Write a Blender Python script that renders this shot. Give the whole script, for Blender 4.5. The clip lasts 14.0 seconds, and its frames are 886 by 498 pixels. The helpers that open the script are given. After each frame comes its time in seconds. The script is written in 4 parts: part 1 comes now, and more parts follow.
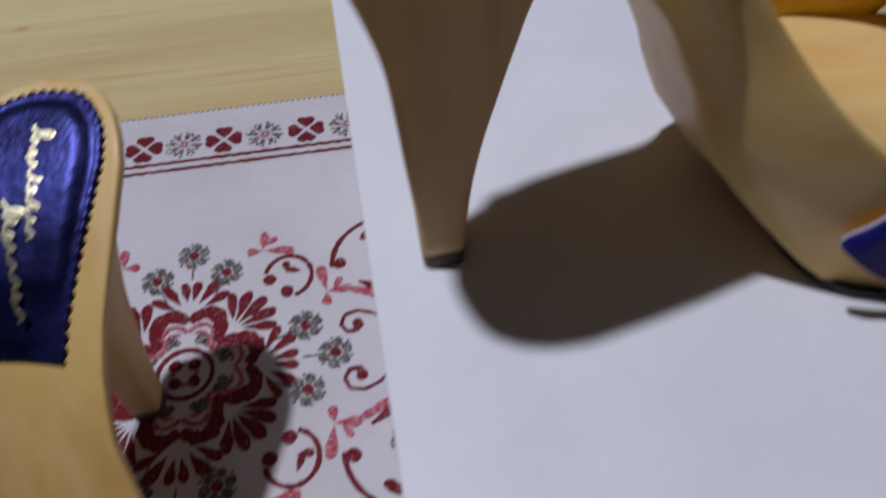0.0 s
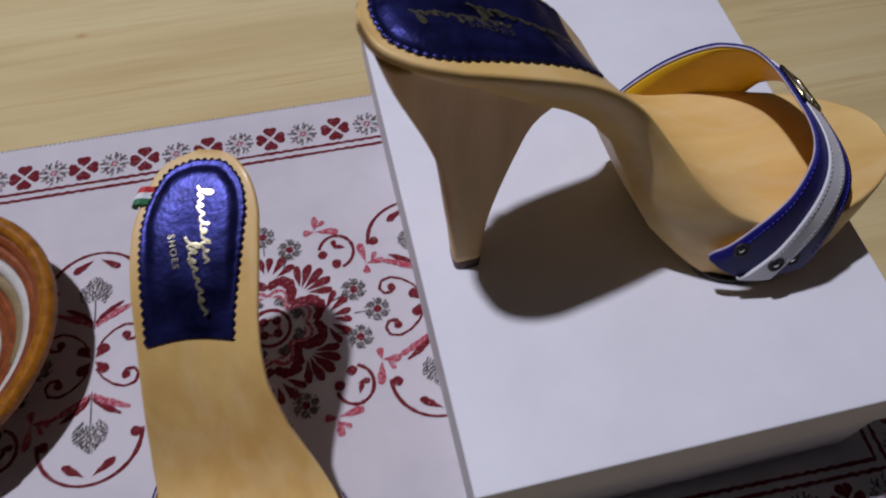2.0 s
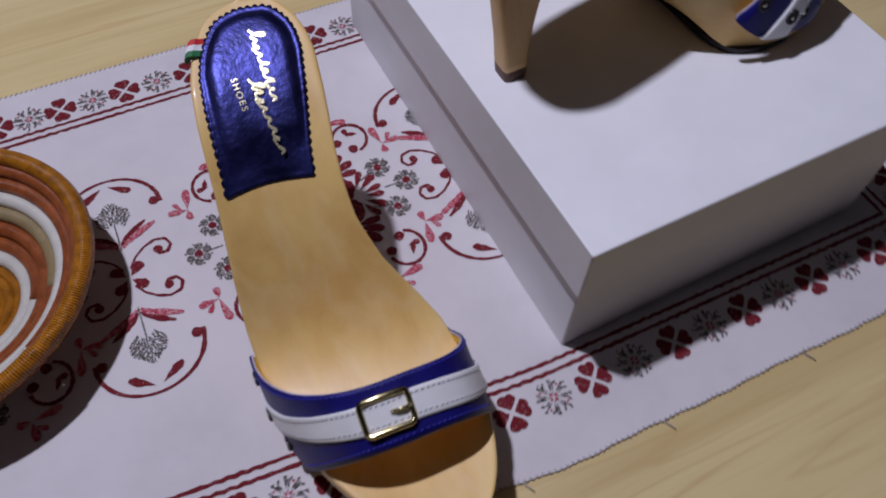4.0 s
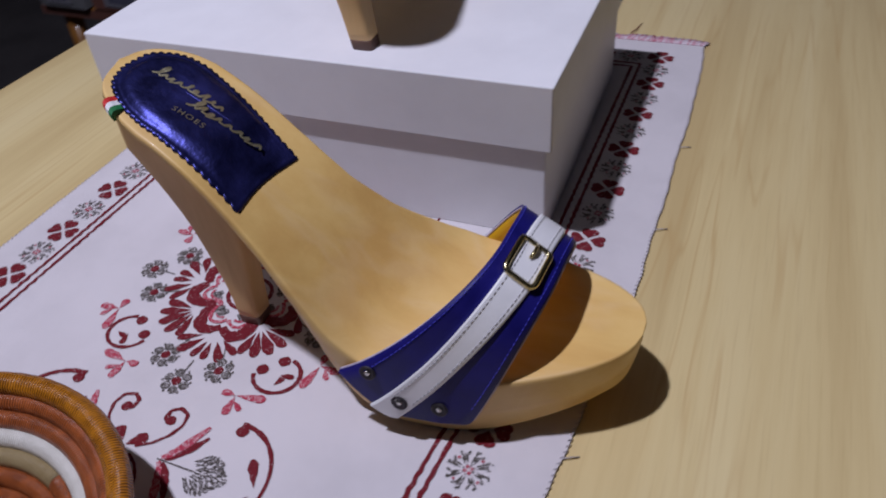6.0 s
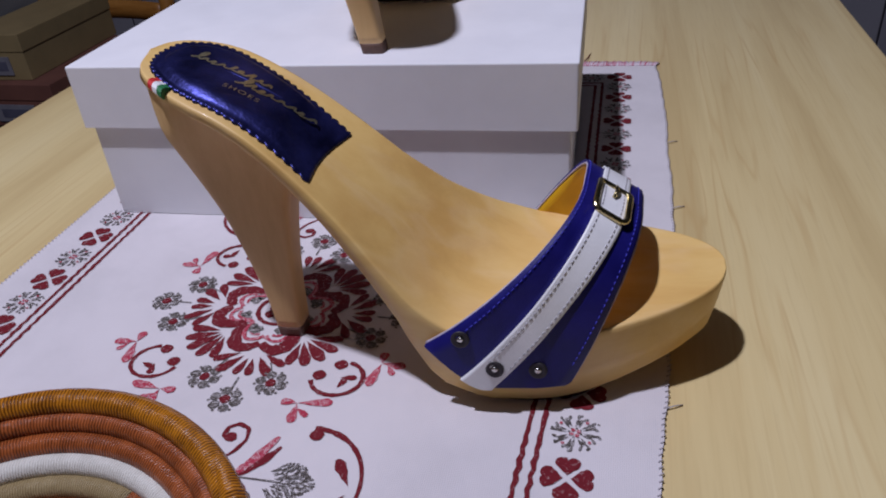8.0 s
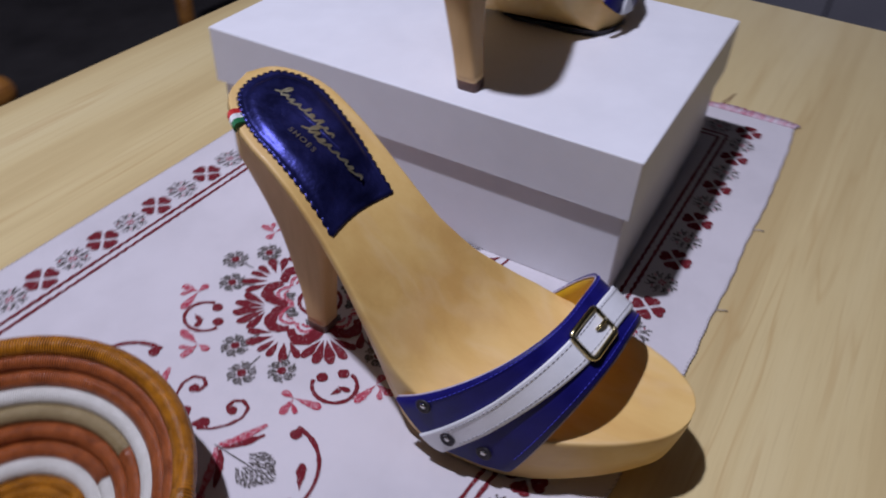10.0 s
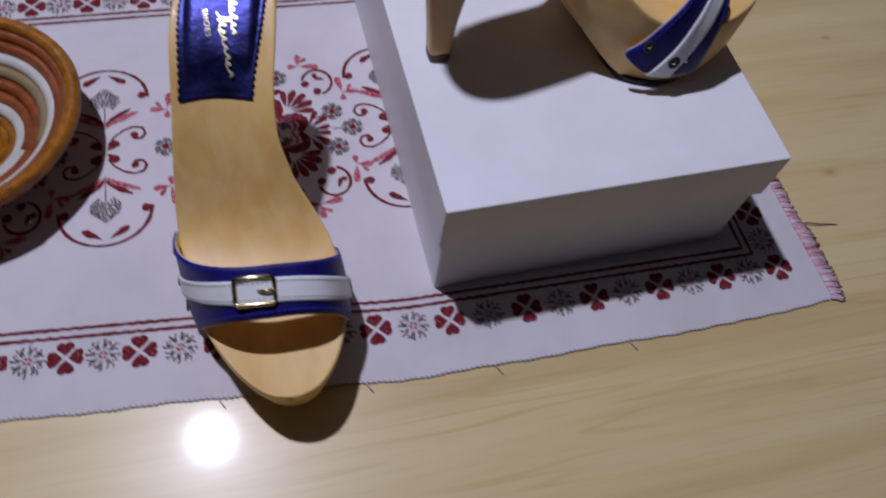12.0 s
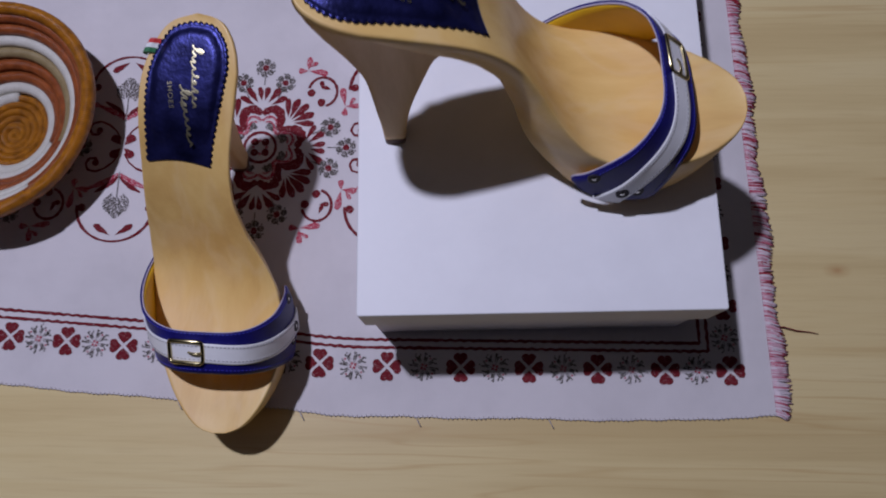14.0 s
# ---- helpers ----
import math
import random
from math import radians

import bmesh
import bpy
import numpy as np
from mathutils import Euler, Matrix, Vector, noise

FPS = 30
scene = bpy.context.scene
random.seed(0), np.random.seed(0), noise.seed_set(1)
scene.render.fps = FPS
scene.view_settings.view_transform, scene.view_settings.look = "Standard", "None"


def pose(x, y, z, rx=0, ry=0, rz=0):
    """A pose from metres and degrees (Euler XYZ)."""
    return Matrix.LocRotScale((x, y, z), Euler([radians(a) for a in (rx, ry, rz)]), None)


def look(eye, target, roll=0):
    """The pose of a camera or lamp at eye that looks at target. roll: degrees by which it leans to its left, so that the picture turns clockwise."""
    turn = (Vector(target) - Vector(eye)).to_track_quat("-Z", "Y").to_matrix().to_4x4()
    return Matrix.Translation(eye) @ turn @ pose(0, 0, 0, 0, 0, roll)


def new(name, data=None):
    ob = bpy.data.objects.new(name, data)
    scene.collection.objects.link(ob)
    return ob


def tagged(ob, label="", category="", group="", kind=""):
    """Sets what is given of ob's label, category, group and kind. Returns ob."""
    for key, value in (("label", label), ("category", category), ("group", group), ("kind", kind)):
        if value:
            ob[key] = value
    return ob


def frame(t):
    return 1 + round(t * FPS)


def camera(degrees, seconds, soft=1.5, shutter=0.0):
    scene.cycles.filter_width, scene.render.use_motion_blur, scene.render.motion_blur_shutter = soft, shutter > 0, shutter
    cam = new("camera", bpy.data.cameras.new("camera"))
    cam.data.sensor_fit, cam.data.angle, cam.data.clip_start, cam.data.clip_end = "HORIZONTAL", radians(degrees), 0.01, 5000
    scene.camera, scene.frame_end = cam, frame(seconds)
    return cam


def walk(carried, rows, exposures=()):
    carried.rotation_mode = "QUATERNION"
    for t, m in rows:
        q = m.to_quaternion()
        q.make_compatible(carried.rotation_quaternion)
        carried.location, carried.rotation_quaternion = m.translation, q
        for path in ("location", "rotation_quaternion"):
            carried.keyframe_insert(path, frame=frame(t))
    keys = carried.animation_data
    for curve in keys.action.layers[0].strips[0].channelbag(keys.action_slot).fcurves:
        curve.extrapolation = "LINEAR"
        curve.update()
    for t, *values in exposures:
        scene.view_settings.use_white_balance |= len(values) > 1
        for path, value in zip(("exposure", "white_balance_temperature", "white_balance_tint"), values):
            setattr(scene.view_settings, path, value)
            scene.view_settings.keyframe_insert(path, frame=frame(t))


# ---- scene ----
cam = camera(61.0, 14.0, 1.9, 0.6)
PATH = [
    (0, (0.012, 0.006, 0.282), (0.125, 1.241, -1.286), -3.8),
    (0.5, (0.044, 0.037, 0.307), (0.062, 1.18, -1.334), -7.7),
    (1, (0.048, 0.034, 0.346), (0.036, 1.063, -1.369), -10.5),
    (1.5, (0.003, -0.002, 0.408), (0.102, 1.038, -1.297), -5.0),
    (2, (-0.017, -0.026, 0.412), (0.161, 0.974, -1.311), -1.2),
    (2.5, (-0.061, -0.04, 0.429), (0.159, 0.923, -1.31), 1.7),
    (3, (-0.094, -0.055, 0.42), (0.203, 0.819, -1.355), 5.4),
    (3.5, (-0.1, -0.065, 0.399), (0.277, 0.832, -1.348), 4.6),
    (4, (-0.129, -0.085, 0.367), (0.361, 0.877, -1.317), 2.0),
    (4.2, (-0.145, -0.095, 0.37), (0.398, 0.875, -1.293), 2.0),
    (6.3, (-0.335, -0.023, 0.258), (1.152, 0.537, -0.957), -4.6),
    (6.5, (-0.344, -0.006, 0.248), (1.197, 0.511, -0.919), -4.1),
    (7, (-0.353, 0.016, 0.229), (1.276, 0.491, -0.83), -5.1),
    (7.2, (-0.363, 0.02, 0.224), (1.28, 0.466, -0.826), -5.6),
    (9.3, (-0.358, 0.015, 0.254), (1.22, 0.455, -0.893), -1.8),
    (9.5, (-0.35, -0.001, 0.273), (1.173, 0.53, -0.91), -1.9),
    (10, (-0.321, -0.033, 0.304), (1.012, 0.721, -0.982), 2.9),
    (10.2, (-0.307, -0.052, 0.321), (0.92, 0.776, -1.024), 4.5),
    (10.5, (-0.275, -0.089, 0.345), (0.775, 0.817, -1.096), 5.1),
    (11, (-0.213, -0.121, 0.392), (0.576, 0.821, -1.186), 8.6),
    (11.5, (-0.132, -0.16, 0.425), (0.418, 0.871, -1.198), 11.0),
    (12, (-0.079, -0.163, 0.433), (0.321, 0.766, -1.293), 12.3),
    (12.5, (-0.026, -0.109, 0.462), (0.259, 0.727, -1.333), 10.7),
    (13, (0.007, -0.076, 0.481), (0.139, 0.716, -1.35), 5.9),
    (13.5, (0.047, -0.063, 0.494), (0.055, 0.578, -1.4), -0.3),
    (14, (0.068, -0.025, 0.525), (0.007, 0.446, -1.418), -6.7),
]
walk(cam, [(t, look(eye, target, roll)) for t, eye, target, roll in PATH], [(0.0, 0.01, 6570, 3), (1.0, 0.02, 6650, 6), (2.0, 0.05, 6650, 7), (3.0, 0.08, 6550, 10), (4.0, 0.08, 6500, 10), (6.5, 0.36, 6450, 10), (9.5, 0.39, 6350, 10), (10.5, 0.30, 6300, 11), (11.5, 0.16, 6300, 12), (12.5, -0.03, 6250, 12), (14.0, -0.03, 6250, 12)])

# ---------------------------------------------------------------- light
world = bpy.data.worlds.new("room_air")
world.use_nodes = True
world.node_tree.nodes["Background"].inputs[0].default_value = (0.55, 0.6, 0.8, 1)
world.node_tree.nodes["Background"].inputs[1].default_value = 0.002
scene.world = world

lamp_data = bpy.data.lights.new("ceiling_bulb", "POINT")
lamp_data.energy, lamp_data.color, lamp_data.shadow_soft_size = 47, (0.935, 0.945, 1.18), 0.026
bulb = new("ceiling_bulb", lamp_data)
bulb.matrix_world = pose(-0.315, 0.395, 1.37)


# ---------------------------------------------------------------- materials
def nodes_of(name, rough=0.5, metal=0.0, spec=0.5, coat=0.0):
    m = bpy.data.materials.new(name)
    m.use_nodes = True
    nt = m.node_tree
    b = nt.nodes["Principled BSDF"]
    b.inputs["Roughness"].default_value = rough
    b.inputs["Metallic"].default_value = metal
    b.inputs["Specular IOR Level"].default_value = spec
    b.inputs["Coat Weight"].default_value = coat
    b.inputs["Coat Roughness"].default_value = 0.12
    return m, nt, b


def node(nt, kind, **sets):
    n = nt.nodes.new(kind)
    for k, v in sets.items():
        if k == "op":
            n.operation = v
        else:
            n.inputs[k.replace("_", " ")].default_value = v
    return n


def ramp(nt, source, stops):
    r = nt.nodes.new("ShaderNodeValToRGB")
    el = r.color_ramp.elements
    while len(el) < len(stops):
        el.new(0.5)
    for e, (p, c) in zip(el, stops):
        e.position, e.color = p, (*c, 1)
    nt.links.new(source, r.inputs[0])
    return r


def coords(nt, scale=(1, 1, 1), kind="Object", turn=(0, 0, 0)):
    tc, mp = nt.nodes.new("ShaderNodeTexCoord"), nt.nodes.new("ShaderNodeMapping")
    mp.inputs["Scale"].default_value = scale
    mp.inputs["Rotation"].default_value = turn
    nt.links.new(tc.outputs[kind], mp.inputs[0])
    return mp.outputs[0]


def bump(nt, b, height, strength=0.3, distance=0.001, old=None):
    n = node(nt, "ShaderNodeBump", Strength=strength, Distance=distance)
    nt.links.new(height, n.inputs["Height"])
    if old:
        nt.links.new(old.outputs[0], n.inputs["Normal"])
    nt.links.new(n.outputs[0], b.inputs["Normal"])
    return n


def noisy(name, low, high, scale=60.0, rough=0.5, metal=0.0, spec=0.5, relief=0.15, fine=900.0, coat=0.0, detail=5.0):
    """Mottled colour between two tones, with a fine relief and uneven gloss."""
    m, nt, b = nodes_of(name, rough, metal, spec, coat)
    c = coords(nt)
    n1 = node(nt, "ShaderNodeTexNoise", Scale=scale, Detail=detail, Roughness=0.6)
    nt.links.new(c, n1.inputs["Vector"])
    r = ramp(nt, n1.outputs["Fac"], [(0.3, low), (0.7, high)])
    nt.links.new(r.outputs[0], b.inputs["Base Color"])
    n2 = node(nt, "ShaderNodeTexNoise", Scale=fine, Detail=3.0, Roughness=0.6)
    nt.links.new(c, n2.inputs["Vector"])
    bump(nt, b, n2.outputs["Fac"], relief, 0.0006)
    mr = node(nt, "ShaderNodeMapRange", To_Min=max(0.05, rough - 0.08), To_Max=min(1, rough + 0.1))
    nt.links.new(n1.outputs["Fac"], mr.inputs[0])
    nt.links.new(mr.outputs[0], b.inputs["Roughness"])
    return m


def grain(name, tones, stretch=(3, 40, 40), ring=7.0, rough=0.4, coat=0.0, relief=0.08, kind="Object", turn=(0, 0, 0), streak=0.35):
    """Wood: long wavering bands, fine fibres and broad blotches."""
    m, nt, b = nodes_of(name, rough, 0, 0.45, coat)
    c = coords(nt, stretch, kind, turn)
    wob = node(nt, "ShaderNodeTexNoise", Scale=1.0, Detail=4.0, Roughness=0.55, Distortion=0.6)
    nt.links.new(c, wob.inputs["Vector"])
    mul = node(nt, "ShaderNodeMath", op="MULTIPLY")
    nt.links.new(wob.outputs["Fac"], mul.inputs[0])
    mul.inputs[1].default_value = ring
    fr = node(nt, "ShaderNodeMath", op="PINGPONG")
    nt.links.new(mul.outputs[0], fr.inputs[0])
    fr.inputs[1].default_value = 1.0
    fib = node(nt, "ShaderNodeTexNoise", Scale=9.0, Detail=6.0, Roughness=0.7)
    nt.links.new(c, fib.inputs["Vector"])
    blot = node(nt, "ShaderNodeTexNoise", Scale=0.6, Detail=3.0, Roughness=0.5)
    nt.links.new(c, blot.inputs["Vector"])
    a = node(nt, "ShaderNodeMath", op="MULTIPLY_ADD")
    nt.links.new(fr.outputs[0], a.inputs[0])
    a.inputs[1].default_value = streak
    nt.links.new(blot.outputs["Fac"], a.inputs[2])
    a2 = node(nt, "ShaderNodeMath", op="MULTIPLY_ADD")
    nt.links.new(fib.outputs["Fac"], a2.inputs[0])
    a2.inputs[1].default_value = 0.25
    nt.links.new(a.outputs[0], a2.inputs[2])
    lo, mid, hi = tones
    r = ramp(nt, a2.outputs[0], [(0.42, hi), (0.72, mid), (1.0, lo)])
    nt.links.new(r.outputs[0], b.inputs["Base Color"])
    bump(nt, b, fib.outputs["Fac"], relief, 0.0004)
    mr = node(nt, "ShaderNodeMapRange", To_Min=rough - 0.06, To_Max=rough + 0.1)
    nt.links.new(blot.outputs["Fac"], mr.inputs[0])
    nt.links.new(mr.outputs[0], b.inputs["Roughness"])
    return m


def woven(name, thread, ground, gaps=0.4, turn=0.6, scale=2000.0):
    """Brocade threads: slanting stitches with the linen showing between them."""
    m, nt, b = nodes_of(name, 0.85, 0, 0.25)
    c = coords(nt, (1, 1, 1), "Object", (0, 0, turn))
    w = node(nt, "ShaderNodeTexWave", Scale=scale / 6.3, Distortion=3.0, Detail=2.0, Detail_Scale=2.0)
    nt.links.new(c, w.inputs["Vector"])
    n = node(nt, "ShaderNodeTexNoise", Scale=700.0, Detail=3.0)
    nt.links.new(c, n.inputs["Vector"])
    mix = node(nt, "ShaderNodeMath", op="MULTIPLY_ADD")
    nt.links.new(w.outputs["Fac"], mix.inputs[0])
    mix.inputs[1].default_value = 0.5
    nt.links.new(n.outputs["Fac"], mix.inputs[2])
    dark = tuple(0.7 * v for v in thread)
    r = ramp(nt, mix.outputs[0], [(max(0.02, gaps - 0.06), ground), (gaps + 0.06, thread), (1.0, dark)])
    nt.links.new(r.outputs[0], b.inputs["Base Color"])
    bump(nt, b, mix.outputs[0], 0.5, 0.0005)
    return m


def linen(name, tone):
    m, nt, b = nodes_of(name, 0.9, 0, 0.2)
    c = coords(nt)
    hs = []
    for turn in ("X", "Y"):
        w = node(nt, "ShaderNodeTexWave", Scale=380.0, Distortion=1.6, Detail=2.0, Detail_Scale=1.5)
        w.bands_direction = turn
        nt.links.new(c, w.inputs["Vector"])
        hs.append(w.outputs["Fac"])
    mx = node(nt, "ShaderNodeMath", op="MAXIMUM")
    nt.links.new(hs[0], mx.inputs[0])
    nt.links.new(hs[1], mx.inputs[1])
    n1 = node(nt, "ShaderNodeTexNoise", Scale=14.0, Detail=6.0, Roughness=0.65)
    nt.links.new(c, n1.inputs["Vector"])
    ad = node(nt, "ShaderNodeMath", op="MULTIPLY_ADD")
    nt.links.new(mx.outputs[0], ad.inputs[0])
    ad.inputs[1].default_value = 0.35
    nt.links.new(n1.outputs["Fac"], ad.inputs[2])
    r = ramp(nt, ad.outputs[0], [(0.3, tuple(0.77 * v for v in tone)), (0.9, tone)])
    nt.links.new(r.outputs[0], b.inputs["Base Color"])
    b1 = bump(nt, b, mx.outputs[0], 0.35, 0.0004)
    n2 = node(nt, "ShaderNodeTexNoise", Scale=9.0, Detail=3.0)
    nt.links.new(c, n2.inputs["Vector"])
    bump(nt, b, n2.outputs["Fac"], 0.45, 0.006, b1)
    return m


def wrapped(name, low, high, turns=400.0, rough=0.38):
    """Silky thread wound round a coil of the basket."""
    m, nt, b = nodes_of(name, rough, 0, 0.45)
    tc = nt.nodes.new("ShaderNodeTexCoord")
    sx = nt.nodes.new("ShaderNodeSeparateXYZ")
    nt.links.new(tc.outputs["Object"], sx.inputs[0])
    at = node(nt, "ShaderNodeMath", op="ARCTAN2")
    nt.links.new(sx.outputs[1], at.inputs[0])
    nt.links.new(sx.outputs[0], at.inputs[1])
    n = node(nt, "ShaderNodeTexNoise", Scale=90.0, Detail=5.0)
    nt.links.new(tc.outputs["Object"], n.inputs["Vector"])
    k = node(nt, "ShaderNodeMath", op="MULTIPLY_ADD")
    nt.links.new(at.outputs[0], k.inputs[0])
    k.inputs[1].default_value = turns
    k2 = node(nt, "ShaderNodeMath", op="MULTIPLY")
    nt.links.new(n.outputs["Fac"], k2.inputs[0])
    k2.inputs[1].default_value = 11.0
    nt.links.new(k2.outputs[0], k.inputs[2])
    s = node(nt, "ShaderNodeMath", op="SINE")
    nt.links.new(k.outputs[0], s.inputs[0])
    n3 = node(nt, "ShaderNodeTexNoise", Scale=130.0, Detail=5.0, Roughness=0.7)
    nt.links.new(tc.outputs["Object"], n3.inputs["Vector"])
    a = node(nt, "ShaderNodeMath", op="MULTIPLY_ADD")
    nt.links.new(s.outputs[0], a.inputs[0])
    a.inputs[1].default_value = 0.22
    nt.links.new(n3.outputs["Fac"], a.inputs[2])
    r = ramp(nt, a.outputs[0], [(0.25, low), (0.75, high)])
    nt.links.new(r.outputs[0], b.inputs["Base Color"])
    b1 = bump(nt, b, s.outputs[0], 0.5, 0.0005)
    n4 = node(nt, "ShaderNodeTexNoise", Scale=520.0, Detail=4.0, Roughness=0.7)
    nt.links.new(tc.outputs["Object"], n4.inputs["Vector"])
    bump(nt, b, n4.outputs["Fac"], 0.5, 0.0006, b1)
    return m


M_TABLE = grain("pale_laminate_wood", [(0.605, 0.455, 0.215), (0.70, 0.553, 0.275), (0.76, 0.625, 0.335)], (1.5, 30, 30), 4.5, 0.30, 0.24, 0.015, streak=0.32)


def figured(m, knots):
    """Thin reddish growth lines, fine pale flecks and a few small knots in the table's wood."""
    nt = m.node_tree
    b = nt.nodes["Principled BSDF"]
    old = b.inputs["Base Color"].links[0].from_socket

    def over(old, fac, tone, amount):
        k = node(nt, "ShaderNodeMath", op="MULTIPLY")
        nt.links.new(fac, k.inputs[0])
        k.inputs[1].default_value = amount
        mix = nt.nodes.new("ShaderNodeMix")
        mix.data_type = "RGBA"
        nt.links.new(k.outputs[0], mix.inputs[0])
        nt.links.new(old, mix.inputs[6])
        mix.inputs[7].default_value = (*tone, 1)
        return mix.outputs[2]
    c = coords(nt, (1.3, 30, 30))
    n = node(nt, "ShaderNodeTexNoise", Scale=1.0, Detail=3.0, Roughness=0.5, Distortion=0.12)
    nt.links.new(c, n.inputs["Vector"])
    lines = ramp(nt, n.outputs["Fac"], [(0.415, (0, 0, 0)), (0.43, (1, 1, 1)), (0.445, (0, 0, 0)), (0.565, (0, 0, 0)), (0.578, (0.8, 0.8, 0.8)), (0.59, (0, 0, 0))])
    where = node(nt, "ShaderNodeTexNoise", Scale=4.5, Detail=2.0)
    nt.links.new(coords(nt, (1, 2.2, 1)), where.inputs["Vector"])
    gate = ramp(nt, where.outputs["Fac"], [(0.48, (0.15, 0.15, 0.15)), (0.62, (1, 1, 1))])
    k = node(nt, "ShaderNodeMath", op="MULTIPLY")
    nt.links.new(lines.outputs[0], k.inputs[0])
    nt.links.new(gate.outputs[0], k.inputs[1])
    col = over(old, k.outputs[0], (0.50, 0.30, 0.11), 0.42)
    c = coords(nt, (16, 420, 420))
    n = node(nt, "ShaderNodeTexNoise", Scale=1.0, Detail=4.0, Roughness=0.6)
    nt.links.new(c, n.inputs["Vector"])
    fleck = ramp(nt, n.outputs["Fac"], [(0.52, (0, 0, 0)), (0.72, (1, 1, 1))])
    col = over(col, fleck.outputs[0], (0.54, 0.39, 0.18), 0.30)
    for x, y, r in knots:
        tc = coords(nt, (0.55 / r, 1.0 / r, 1.0))
        d = node(nt, "ShaderNodeVectorMath", op="DISTANCE")
        nt.links.new(tc, d.inputs[0])
        d.inputs[1].default_value = (0.55 * x / r, y / r, 0)
        spot = ramp(nt, d.outputs["Value"], [(0.1, (1, 1, 1)), (0.45, (0.45, 0.45, 0.45)), (1.0, (0, 0, 0))])
        col = over(col, spot.outputs[0], (0.44, 0.20, 0.07), 0.6)
    nt.links.new(col, b.inputs["Base Color"])
    b.inputs["Coat Roughness"].default_value = 0.085
    b.inputs["Specular IOR Level"].default_value = 0.35


figured(M_TABLE, ((0.329, 0.089, 0.006), (0.395, 0.222, 0.004), (-0.21, 0.455, 0.004)))
M_SOLE = grain("varnished_pale_beech", [(0.66, 0.40, 0.125), (0.73, 0.475, 0.16), (0.79, 0.545, 0.205)], (14, 70, 70), 3.0, 0.46, 0.08, 0.03, streak=0.3)


def worn_streaks(m, tone, amount):
    """Pale wavering marks where the varnish is rubbed."""
    nt = m.node_tree
    b = nt.nodes["Principled BSDF"]
    old = b.inputs["Base Color"].links[0].from_socket
    c = coords(nt, (7, 15, 9))
    n = node(nt, "ShaderNodeTexNoise", Scale=1.6, Detail=2.5, Roughness=0.55, Distortion=1.6)
    nt.links.new(c, n.inputs["Vector"])
    band = ramp(nt, n.outputs["Fac"], [(0.44, (0, 0, 0)), (0.53, (1, 1, 1)), (0.57, (0.7, 0.7, 0.7)), (0.66, (0, 0, 0))])
    k = node(nt, "ShaderNodeMath", op="MULTIPLY")
    nt.links.new(band.outputs[0], k.inputs[0])
    k.inputs[1].default_value = amount
    mix = nt.nodes.new("ShaderNodeMix")
    mix.data_type = "RGBA"
    nt.links.new(k.outputs[0], mix.inputs[0])
    nt.links.new(old, mix.inputs[6])
    mix.inputs[7].default_value = (*tone, 1)
    nt.links.new(mix.outputs[2], b.inputs["Base Color"])


worn_streaks(M_SOLE, (0.80, 0.62, 0.38), 0.20)
M_HEEL = grain("sanded_beech", [(0.60, 0.36, 0.145), (0.71, 0.455, 0.20), (0.77, 0.52, 0.245)], (90, 90, 12), 3.0, 0.5, 0.0, 0.05, streak=0.2)
M_CAP = noisy("dark_heel_rubber", (0.10, 0.052, 0.038), (0.15, 0.078, 0.055), 200, 0.55)
M_RUBBER = noisy("black_outsole_rubber", (0.012, 0.01, 0.012), (0.03, 0.022, 0.028), 200, 0.6)
M_BLUE = noisy("royal_blue_leather", (0.006, 0.005, 0.105), (0.010, 0.008, 0.155), 90, 0.46, 0, 0.3, 0.25, 1400)
M_NAVY = noisy("navy_pearl_leather", (0.011, 0.012, 0.060), (0.040, 0.043, 0.205), 70, 0.37, 0.82, 0.6, 0.6, 240)
M_LINING = noisy("yellow_leather_lining", (0.60, 0.34, 0.008), (0.72, 0.43, 0.014), 60, 0.42, 0, 0.45, 0.3)
M_WHITE = noisy("white_strap_leather", (0.80, 0.79, 0.80), (0.87, 0.86, 0.87), 80, 0.4, 0, 0.5, 0.15)
M_STITCH = noisy("pale_stitch_thread", (0.36, 0.35, 0.37), (0.5, 0.48, 0.5), 300, 0.8)
M_BLUESTITCH = noisy("blue_stitch_thread", (0.03, 0.03, 0.4), (0.05, 0.05, 0.5), 300, 0.7)
M_BRASS = noisy("polished_buckle_brass", (0.55, 0.45, 0.22), (0.72, 0.62, 0.36), 90, 0.2, 1.0, 0.5, 0.03)
M_STEEL = noisy("shiny_rivet_steel", (0.5, 0.48, 0.45), (0.7, 0.68, 0.64), 150, 0.22, 1.0)
M_GOLD = noisy("gold_foil_print", (0.74, 0.64, 0.38), (0.88, 0.80, 0.54), 400, 0.34, 1.0)
M_RED = noisy("red_ribbon", (0.5, 0.015, 0.015), (0.62, 0.03, 0.03), 300, 0.6)
M_GREEN = noisy("green_ribbon", (0.01, 0.13, 0.04), (0.02, 0.18, 0.06), 300, 0.6)
M_RIBWHITE = noisy("white_ribbon", (0.7, 0.7, 0.7), (0.8, 0.8, 0.8), 300, 0.6)
M_CARD = noisy("white_box_card", (0.76, 0.75, 0.775), (0.82, 0.81, 0.835), 25, 0.46, 0, 0.30, 0.03, 500)
LINEN = (0.69, 0.645, 0.66)
M_LINEN = linen("natural_white_linen", LINEN)
M_REDTHREAD = woven("dark_red_thread", (0.195, 0.013, 0.022), LINEN, 0.38, scale=3400.0)
